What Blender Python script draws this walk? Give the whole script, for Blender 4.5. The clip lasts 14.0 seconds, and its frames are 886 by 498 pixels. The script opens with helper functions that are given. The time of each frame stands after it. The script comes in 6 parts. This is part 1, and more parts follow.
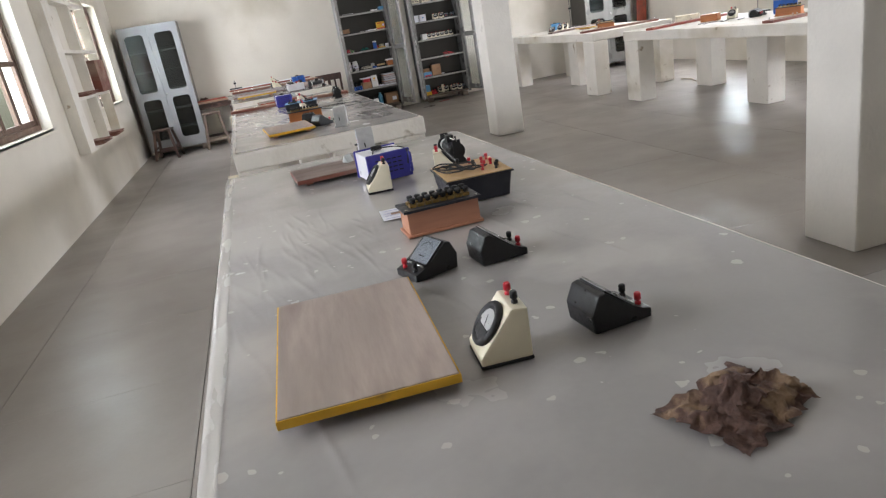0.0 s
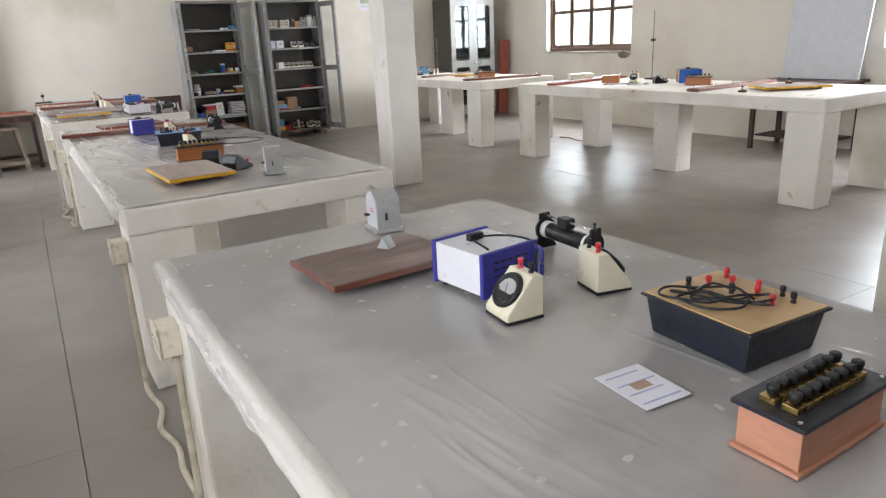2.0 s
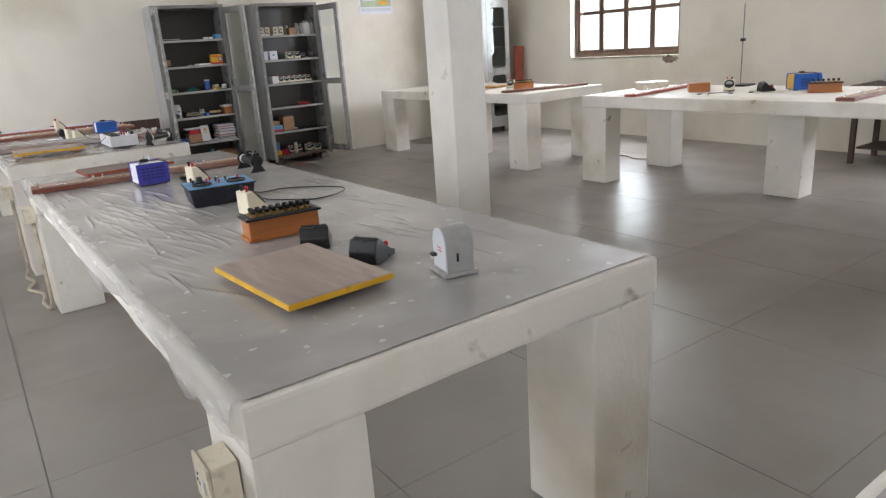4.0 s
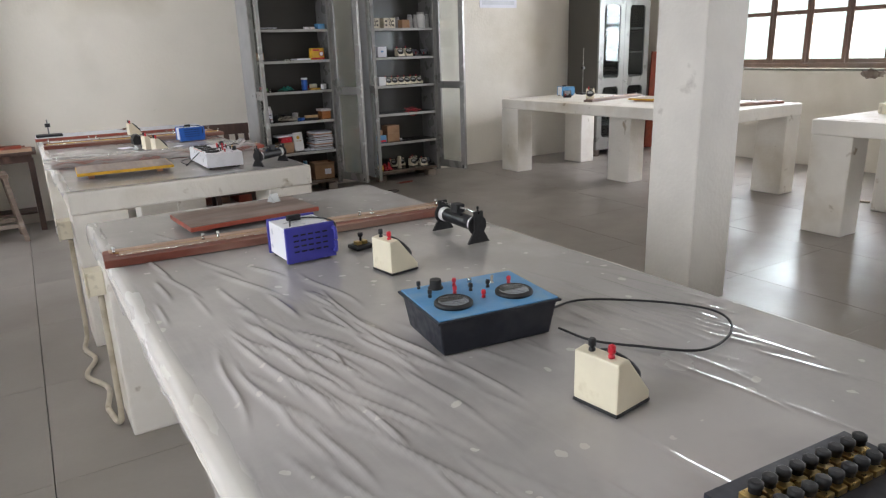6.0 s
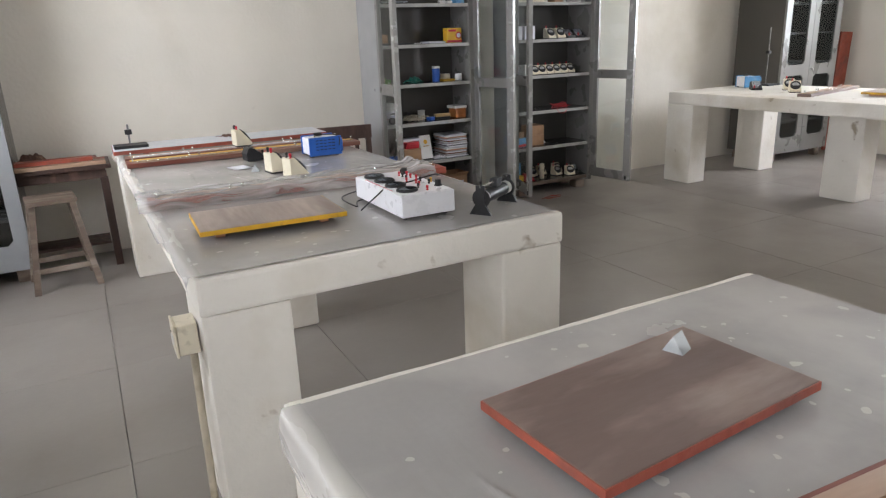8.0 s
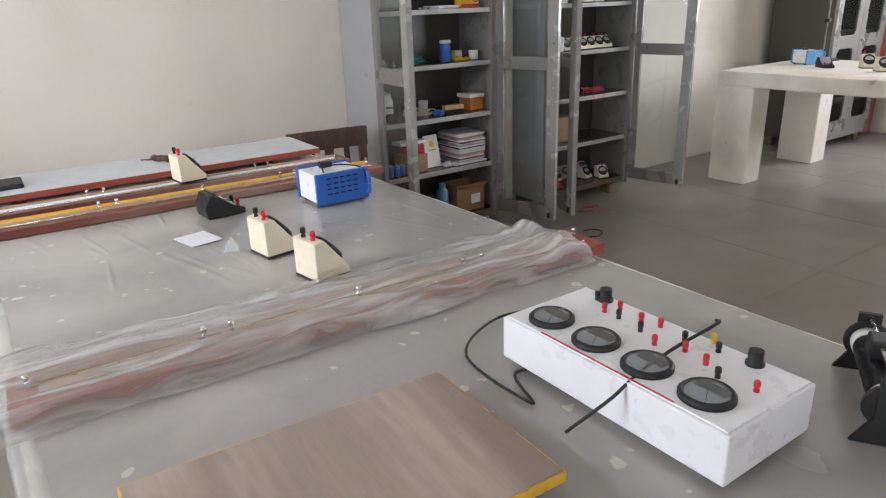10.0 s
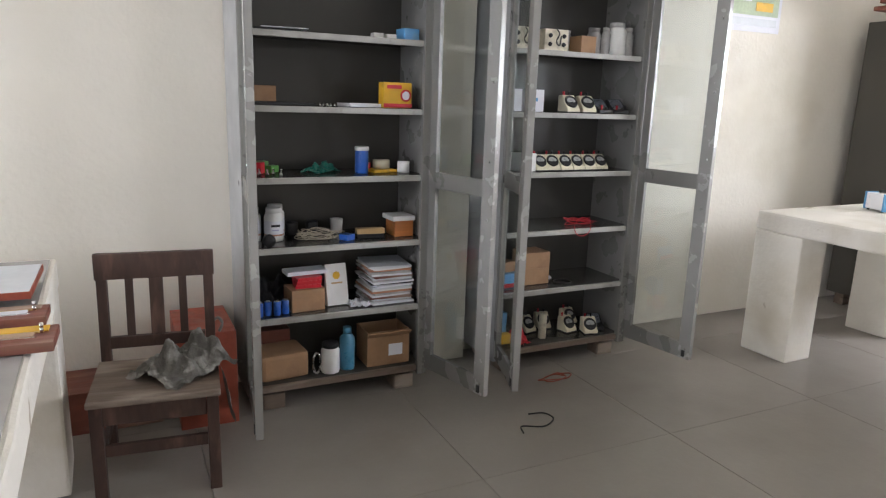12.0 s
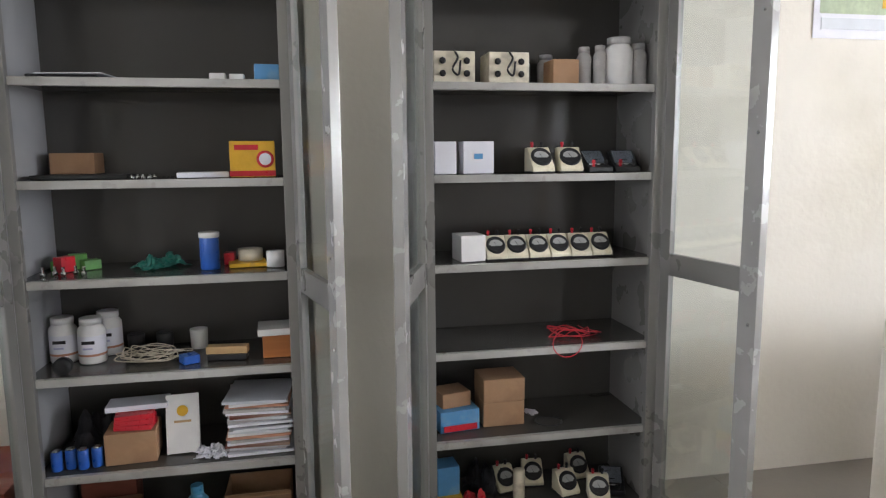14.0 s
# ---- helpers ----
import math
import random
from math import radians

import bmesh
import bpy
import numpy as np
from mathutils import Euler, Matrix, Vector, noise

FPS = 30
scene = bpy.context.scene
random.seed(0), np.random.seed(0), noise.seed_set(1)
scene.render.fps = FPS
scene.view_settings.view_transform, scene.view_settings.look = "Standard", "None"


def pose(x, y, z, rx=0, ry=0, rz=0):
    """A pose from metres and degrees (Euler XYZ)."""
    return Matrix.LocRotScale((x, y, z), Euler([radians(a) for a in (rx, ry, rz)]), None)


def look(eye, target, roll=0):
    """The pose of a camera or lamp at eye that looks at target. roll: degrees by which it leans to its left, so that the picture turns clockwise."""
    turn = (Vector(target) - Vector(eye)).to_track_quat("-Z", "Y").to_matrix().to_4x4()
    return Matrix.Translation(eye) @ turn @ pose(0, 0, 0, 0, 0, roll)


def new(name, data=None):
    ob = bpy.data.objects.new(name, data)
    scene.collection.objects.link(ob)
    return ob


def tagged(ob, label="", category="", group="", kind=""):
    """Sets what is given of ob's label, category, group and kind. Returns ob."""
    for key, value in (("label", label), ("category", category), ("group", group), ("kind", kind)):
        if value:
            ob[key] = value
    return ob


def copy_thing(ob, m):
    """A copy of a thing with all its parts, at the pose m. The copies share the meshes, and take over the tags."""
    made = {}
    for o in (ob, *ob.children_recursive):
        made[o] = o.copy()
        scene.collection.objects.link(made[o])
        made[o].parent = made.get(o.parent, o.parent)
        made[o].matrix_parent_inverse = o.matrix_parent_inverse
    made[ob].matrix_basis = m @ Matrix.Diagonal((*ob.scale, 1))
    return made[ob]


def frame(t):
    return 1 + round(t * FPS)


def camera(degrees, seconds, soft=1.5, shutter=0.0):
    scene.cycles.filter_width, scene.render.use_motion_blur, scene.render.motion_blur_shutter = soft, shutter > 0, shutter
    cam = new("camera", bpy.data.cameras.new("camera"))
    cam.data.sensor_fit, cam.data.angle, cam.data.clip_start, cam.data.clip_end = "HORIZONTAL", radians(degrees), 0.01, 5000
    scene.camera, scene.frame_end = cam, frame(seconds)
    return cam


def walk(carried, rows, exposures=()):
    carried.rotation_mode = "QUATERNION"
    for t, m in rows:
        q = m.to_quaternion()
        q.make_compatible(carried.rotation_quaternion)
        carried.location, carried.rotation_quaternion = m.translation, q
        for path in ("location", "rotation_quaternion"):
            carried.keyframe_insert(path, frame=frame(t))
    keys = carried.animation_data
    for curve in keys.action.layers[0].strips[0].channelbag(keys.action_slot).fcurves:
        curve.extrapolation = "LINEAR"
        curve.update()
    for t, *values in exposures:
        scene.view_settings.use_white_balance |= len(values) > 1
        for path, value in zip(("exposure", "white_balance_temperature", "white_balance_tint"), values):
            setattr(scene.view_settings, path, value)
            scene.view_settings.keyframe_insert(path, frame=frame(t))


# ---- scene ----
cam = camera(66.8, 14.0, soft=1.25)
ROWS = [
    (0, (0.174, 0.1, 1.505), (0.596, 1.946, 0.861), -9.9),
    (0.5, (-0.021, 0.418, 1.529), (0.52, 2.228, 0.873), -7.5),
    (1, (-0.224, 0.742, 1.544), (0.598, 2.48, 0.994), -6),
    (1.5, (-0.299, 1.152, 1.517), (0.634, 2.832, 0.963), -4.4),
    (2, (-0.334, 1.591, 1.525), (0.643, 3.23, 0.927), -2.8),
    (2.5, (-0.422, 2.046, 1.532), (0.592, 3.666, 0.942), -4.7),
    (5, (-0.307, 4.556, 1.54), (0.816, 6.102, 0.95), -2.9),
    (5.5, (-0.261, 5.067, 1.514), (0.784, 6.653, 0.886), -3.1),
    (6, (-0.266, 5.549, 1.528), (0.728, 7.19, 0.966), -1.9),
    (6.5, (-0.307, 6.023, 1.542), (0.747, 7.615, 0.947), -3.6),
    (7, (-0.285, 6.541, 1.547), (0.644, 8.215, 0.968), -1.7),
    (7.5, (-0.336, 7.05, 1.528), (0.576, 8.721, 0.914), 0.3),
    (8, (-0.349, 7.561, 1.522), (0.533, 9.255, 0.927), -2.2),
    (9.25, (-0.185, 8.791, 1.53), (0.808, 10.402, 0.884), -1.8),
    (10.5, (0.169, 9.491, 1.557), (1.265, 11.011, 0.86), -1.4),
    (11, (0.674, 9.491, 1.596), (1.78, 11.041, 0.985), 0.4),
    (11.5, (1.065, 9.491, 1.537), (2.011, 11.177, 1.024), 5.5),
    (11.75, (1.22, 9.571, 1.55), (2.124, 11.291, 1.076), 3.7),
    (12, (1.404, 9.836, 1.543), (2.265, 11.588, 1.108), 1.9),
    (12.5, (1.767, 9.9, 1.6), (2.436, 11.748, 1.232), 0.1),
    (13, (2.125, 10.146, 1.572), (2.803, 11.997, 1.236), 1.9),
    (13.5, (2.514, 10.33, 1.578), (3.007, 12.239, 1.238), -0.1),
    (14, (2.898, 10.58, 1.56), (3.276, 12.525, 1.285), -0.5),
]
walk(cam, [(t, look(eye, target, roll)) for t, eye, target, roll in ROWS],
     exposures=((0.0, -0.17), (0.5, -0.02), (1.5, -0.12), (2.7, -0.29), (5.0, -0.40), (6.5, -0.53), (8.2, -0.30), (10.3, -0.27), (11.0, 0.0), (12.0, 0.0), (12.5, 0.03), (14.0, 0.05)))

# ---- light ----
world = bpy.data.worlds.new("world")
scene.world = world
world.use_nodes = True
wn = world.node_tree
sky = wn.nodes.new("ShaderNodeTexSky")
sky.sky_type, sky.sun_disc = "NISHITA", False
sky.sun_elevation, sky.sun_rotation = radians(48), radians(60)
wn.links.new(sky.outputs["Color"], wn.nodes["Background"].inputs["Color"])
wn.nodes["Background"].inputs["Strength"].default_value = 0.15
sun = new("sun", bpy.data.lights.new("sun", "SUN"))
sun.data.energy, sun.data.angle, sun.data.color = 1.0, radians(12), (1.0, 0.96, 0.9)
sun.matrix_world = look((20, 15, 30), (0, 5, 0))


def window_light(name, eye, target, w, h, watts, colour=(0.895, 0.915, 1.015)):
    """Daylight that enters by one window opening."""
    lamp = bpy.data.lights.new(name, "AREA")
    lamp.shape, lamp.size, lamp.size_y, lamp.energy, lamp.color = "RECTANGLE", w, h, watts, colour
    new(name, lamp).matrix_world = look(eye, target)


LEFT_X, RIGHT_X, FAR_Y, NEAR_Y, CEIL = -1.89, 8.13, 13.38, -3.2, 3.6
LEFT_WINDOWS = ((0.9, 2.95), (5.95, 7.98), (10.6, 12.3))
RIGHT_WINDOWS = ((3.72, 5.77), (9.6, 11.68))
SILL, HEAD = 1.09, 2.55
for y0, y1 in LEFT_WINDOWS:
    window_light("window_daylight", (LEFT_X - 0.34, (y0 + y1) / 2, (SILL + HEAD) / 2), (LEFT_X + 2, (y0 + y1) / 2, (SILL + HEAD) / 2 - 0.3), y1 - y0, HEAD - SILL, 165 if y0 < 8 else 215)
for y0, y1 in RIGHT_WINDOWS:
    window_light("window_daylight", (RIGHT_X + 0.34, (y0 + y1) / 2, (SILL + HEAD) / 2), (RIGHT_X - 2, (y0 + y1) / 2, (SILL + HEAD) / 2 - 0.3), y1 - y0, HEAD - SILL, 430)


# ---- materials ----
def material(name, colour, rough=0.6, metal=0.0, vary=0.12, scale=6.0, stain=None, stain_scale=1.2, stain_at=(0.52, 0.66), bump=0.15, grain=60.0, coat=0.0, stretch=(1, 1, 1), alpha=1.0, rough_vary=0.12, random=0.0, wave=0.0, chips=None, chip_scale=9.0, chip_at=(0.66, 0.72)):
    """A surface with broad and fine variation, stains, uneven gloss and a fine relief."""
    m = bpy.data.materials.new(name)
    m.use_nodes = True
    nt = m.node_tree
    n, l = nt.nodes, nt.links
    b = n["Principled BSDF"]
    co = n.new("ShaderNodeTexCoord")
    mp = n.new("ShaderNodeMapping")
    mp.inputs["Scale"].default_value = stretch
    l.new(co.outputs["Object"], mp.inputs["Vector"])

    def tex(sc, detail=4.0, distort=0.0):
        t = n.new("ShaderNodeTexNoise")
        t.inputs["Scale"].default_value, t.inputs["Detail"].default_value, t.inputs["Distortion"].default_value = sc, detail, distort
        l.new(mp.outputs["Vector"], t.inputs["Vector"])
        return t.outputs["Fac"]

    def remap(src, a0, a1, b0, b1):
        r = n.new("ShaderNodeMapRange")
        for i, v in enumerate((a0, a1, b0, b1)):
            r.inputs[i + 1].default_value = v
        l.new(src, r.inputs[0])
        return r.outputs[0]

    def mix(fac, a, c):
        x = n.new("ShaderNodeMix")
        x.data_type = "RGBA"
        for sock, v in ((x.inputs[0], fac), (x.inputs[6], a), (x.inputs[7], c)):
            if isinstance(v, (tuple, float, int)):
                sock.default_value = v if not isinstance(v, tuple) else (*v, 1)
            else:
                l.new(v, sock)
        return x.outputs[2]

    dark = tuple(c * (1 - vary) for c in colour)
    light = tuple(min(1.0, c * (1 + vary)) for c in colour)
    col = mix(remap(tex(scale), 0.3, 0.7, 0, 1), dark, light)
    fine = tex(grain, 3.0)
    col = mix(remap(fine, 0.35, 0.65, 0, 0.5 * min(1.0, vary * 3)), col, tuple(c * (1 - vary * 1.5) for c in colour))
    if stain:
        col = mix(remap(tex(stain_scale, 5.0, 0.15), stain_at[0], stain_at[1], 0, 0.8), col, stain)
    if chips:
        col = mix(remap(tex(chip_scale, 5.0, 0.3), chip_at[0], chip_at[1], 0, 0.9), col, chips)
    if random:
        oi = n.new("ShaderNodeObjectInfo")
        hs = n.new("ShaderNodeHueSaturation")
        l.new(remap(oi.outputs["Random"], 0, 1, 1 - random, 1 + random), hs.inputs["Value"])
        l.new(col, hs.inputs["Color"])
        col = hs.outputs["Color"]
    l.new(col, b.inputs["Base Color"])
    l.new(remap(tex(scale * 2.3), 0.3, 0.7, max(0.03, rough - rough_vary), min(1, rough + rough_vary)), b.inputs["Roughness"])
    b.inputs["Metallic"].default_value = metal
    b.inputs["Coat Weight"].default_value = coat
    b.inputs["Alpha"].default_value = alpha
    if bump:
        bp = n.new("ShaderNodeBump")
        bp.inputs["Strength"].default_value, bp.inputs["Distance"].default_value = bump, 0.01
        l.new(fine, bp.inputs["Height"])
        if wave:
            broad = n.new("ShaderNodeBump")
            broad.inputs["Strength"].default_value, broad.inputs["Distance"].default_value = 0.14, 0.02
            l.new(tex(wave, 2.0), broad.inputs["Height"])
            l.new(broad.outputs["Normal"], bp.inputs["Normal"])
        l.new(bp.outputs["Normal"], b.inputs["Normal"])
    return m


M = dict(
    wall=material("wall_paint", (0.74, 0.695, 0.61), 0.75, vary=0.05, scale=1.5, stain=(0.50, 0.45, 0.34), stain_scale=0.7, stain_at=(0.55, 0.78), bump=0.2, grain=35, chips=(0.45, 0.40, 0.32), chip_scale=2.6, chip_at=(0.74, 0.84)),
    plaster=material("white_plaster", (0.78, 0.742, 0.67), 0.7, vary=0.06, scale=3, stain=(0.55, 0.48, 0.36), stain_scale=1.6, stain_at=(0.54, 0.76), bump=0.3, grain=40, chips=(0.36, 0.29, 0.20), chip_scale=7.0, chip_at=(0.67, 0.74)),
    floor=material("cement_floor", (0.285, 0.259, 0.230), 0.36, vary=0.10, scale=0.9, stain=(0.19, 0.168, 0.145), stain_scale=0.9, stain_at=(0.42, 0.70), bump=0.05, grain=38, wave=3.0, rough_vary=0.07, random=0.03),
    ceiling=material("ceiling_paint", (0.74, 0.72, 0.66), 0.8, vary=0.05, scale=1.2),
    frame=material("window_wood", (0.13, 0.075, 0.05), 0.55, vary=0.25, scale=9, stretch=(1, 1, 0.2)),
    steel=material("grey_painted_steel", (0.235, 0.229, 0.215), 0.33, metal=0.15, vary=0.05, scale=2.5, stain=(0.205, 0.197, 0.182), stain_scale=1.8, bump=0.04, grain=7, stain_at=(0.42, 0.85)),
    # Left side panels: daylight they reflect is put into a paler, bluer colour.
    side_steel=material("lit_side_steel", (0.37, 0.375, 0.38), 0.38, vary=0.04, scale=2, stain=(0.30, 0.30, 0.295), stain_scale=1.4, bump=0.04, grain=5, stain_at=(0.42, 0.85)),
    # Shiny lock stiles: their blotchy highlights are partly painted as a paler colour.
    stile_steel=material("highlit_grey_enamel", (0.36, 0.353, 0.338), 0.22, vary=0.05, scale=5, metal=0.2, stain=(0.315, 0.307, 0.292), stain_scale=6, bump=0.10, grain=16, stain_at=(0.45, 0.8), rough_vary=0.10),
    # Shelf lips: paler than case and shelves, with random darker patches.
    lip_steel=material("pale_lip_steel", (0.37, 0.36, 0.335), 0.36, vary=0.08, scale=9, stain=(0.26, 0.245, 0.22), stain_scale=6, bump=0.03, grain=20, stain_at=(0.5, 0.75)),
    # Cabinet insides: their shade is put into this near-black steel colour.
    steel_in=material("shaded_grey_steel", (0.072, 0.069, 0.063), 0.21, vary=0.03, scale=2.0, bump=0.02, grain=4, rough_vary=0.03),
    # Closed cabinets' left sides: weak window light is painted in as dark steel.
    dark_steel=material("shaded_side_steel", (0.074, 0.068, 0.058), 0.36, vary=0.03, scale=2.0, bump=0.03, grain=4, rough_vary=0.05),
)


M.update(
    pillar=material("scuffed_plaster", (0.78, 0.75, 0.69), 0.7, vary=0.06, scale=3, stain=(0.33, 0.29, 0.24), stain_scale=3.0, stain_at=(0.66, 0.73), bump=0.3, grain=40),
    brass=material("brass", (0.55, 0.38, 0.14), 0.35, metal=1.0, vary=0.2, scale=40),
    chrome=material("dull_chrome", (0.6, 0.6, 0.58), 0.25, metal=1.0, vary=0.1, scale=20),
    black=material("black_bakelite", (0.010, 0.011, 0.013), 0.38, vary=0.3, scale=25, stain=(0.028, 0.028, 0.03), stain_scale=9, stain_at=(0.58, 0.72), bump=0.03),
    matt_black=material("matt_black_plastic", (0.011, 0.011, 0.012), 0.55, vary=0.3, scale=30, bump=0.05),
    navy=material("blue_black_enamel", (0.013, 0.016, 0.025), 0.42, vary=0.25, scale=20, stain=(0.03, 0.03, 0.036), stain_scale=10, bump=0.05),
    red=material("red_plastic", (0.55, 0.02, 0.035), 0.35, vary=0.1, scale=30, bump=0.02),
    yellow=material("yellow_paint", (0.75, 0.43, 0.03), 0.5, vary=0.15, scale=15, stain=(0.35, 0.2, 0.06), stain_scale=12, stain_at=(0.6, 0.7)),
    cream=material("cream_enamel", (0.72, 0.66, 0.50), 0.4, vary=0.06, scale=12, stain=(0.5, 0.42, 0.26), stain_scale=14, stain_at=(0.62, 0.75), bump=0.04),
    ivory=material("ivory_plastic", (0.72, 0.66, 0.52), 0.45, vary=0.06, scale=15, stain=(0.45, 0.40, 0.30), stain_scale=20, bump=0.05),
    white=material("white_enamel", (0.78, 0.78, 0.80), 0.35, vary=0.03, scale=10, bump=0.03, stain=(0.6, 0.58, 0.55), stain_scale=12, stain_at=(0.63, 0.75)),
    royal=material("royal_blue_panel", (0.045, 0.045, 0.30), 0.42, vary=0.1, scale=20, bump=0.05),
    azure=material("bright_blue_panel", (0.02, 0.12, 0.48), 0.4, vary=0.1, scale=20, bump=0.05),
    skyblue=material("light_blue_panel", (0.10, 0.30, 0.55), 0.4, vary=0.08, scale=12, bump=0.04, stain=(0.2, 0.36, 0.52), stain_scale=14),
    tan=material("tan_panel", (0.52, 0.34, 0.16), 0.5, vary=0.12, scale=10, bump=0.05),
    teak=material("orange_varnished_wood", (0.48, 0.17, 0.05), 0.4, vary=0.22, scale=7, stretch=(0.25, 1, 2.5), grain=35, bump=0.08),
    pinkwood=material("pale_red_wood", (0.50, 0.235, 0.145), 0.5, vary=0.2, scale=7, stretch=(0.25, 1, 2.5), grain=35, bump=0.08),
    redwood=material("red_brown_wood", (0.19, 0.055, 0.035), 0.45, vary=0.25, scale=8, stretch=(0.3, 1.5, 1.5), grain=40, bump=0.1, stain=(0.34, 0.24, 0.18), stain_scale=3),
    redpaint=material("red_oxide_paint", (0.33, 0.07, 0.04), 0.5, vary=0.2, scale=9, bump=0.08, stain=(0.2, 0.07, 0.05), stain_scale=8),
    brownboard=material("dusty_brown_board", (0.17, 0.115, 0.095), 0.5, vary=0.16, scale=4, stretch=(0.5, 1.6, 1), grain=30, bump=0.1, stain=(0.38, 0.30, 0.255), stain_scale=5, stain_at=(0.50, 0.72)),
    ply=material("grey_weathered_plywood", (0.40, 0.325, 0.28), 0.6, vary=0.22, scale=5, stretch=(2.2, 0.35, 1), grain=22, bump=0.15, stain=(0.24, 0.18, 0.15), stain_scale=3.0, stain_at=(0.54, 0.68)),
    strip=material("pale_scale_strip", (0.40, 0.265, 0.185), 0.5, vary=0.15, scale=10, stretch=(0.3, 2, 1), bump=0.05),
    oldwood=material("old_dark_wood", (0.060, 0.031, 0.023), 0.55, vary=0.3, scale=6, stretch=(1.5, 1.5, 0.4), grain=40, bump=0.15, stain=(0.17, 0.095, 0.07), stain_scale=7, stain_at=(0.56, 0.68)),
    greywood=material("worn_grey_wood", (0.17, 0.125, 0.095), 0.65, vary=0.25, scale=6, stretch=(0.4, 2, 2), grain=35, bump=0.2, stain=(0.33, 0.28, 0.23), stain_scale=5),
    paper=material("paper", (0.75, 0.75, 0.80), 0.8, vary=0.05, scale=8, bump=0.05),
    carton=material("brown_cardboard", (0.36, 0.21, 0.115), 0.8, vary=0.12, scale=8, bump=0.1, stain=(0.28, 0.16, 0.09), stain_scale=6),
    greycase=material("grey_case_paint", (0.42, 0.42, 0.41), 0.4, vary=0.08, scale=10, bump=0.05, stain=(0.3, 0.29, 0.27), stain_scale=9),
    palegrey=material("pale_grey_plate", (0.60, 0.62, 0.65), 0.4, vary=0.05, scale=10, bump=0.03),
    rag=material("plaid_rag", (0.11, 0.06, 0.045), 0.9, vary=0.35, scale=30, bump=0.4, grain=160, stain=(0.30, 0.20, 0.12), stain_scale=14, stain_at=(0.52, 0.62)),
    greyrag=material("dirty_grey_cloth", (0.13, 0.122, 0.108), 0.9, vary=0.25, scale=25, bump=0.4, grain=150, stain=(0.34, 0.33, 0.31), stain_scale=14, stain_at=(0.5, 0.62)),
    conduit=material("cream_conduit", (0.55, 0.49, 0.38), 0.5, vary=0.12, scale=15, bump=0.1, stain=(0.35, 0.30, 0.22), stain_scale=10),
    bluepl=material("blue_plastic", (0.02, 0.10, 0.42), 0.35, vary=0.1, scale=20, bump=0.03),
    teal=material("blue_bottle_plastic", (0.06, 0.22, 0.34), 0.35, vary=0.1, scale=20, bump=0.03),
    green=material("green_plastic", (0.10, 0.32, 0.06), 0.4, vary=0.2, scale=20, bump=0.05),
    whiteplastic=material("white_plastic", (0.75, 0.74, 0.72), 0.4, vary=0.04, scale=20, bump=0.03),
    greyjar=material("clear_grey_jar", (0.45, 0.44, 0.43), 0.25, vary=0.1, scale=10, bump=0.02),
    darkstuff=material("dark_fabric", (0.022, 0.022, 0.026), 0.8, vary=0.3, scale=20, bump=0.3),
)


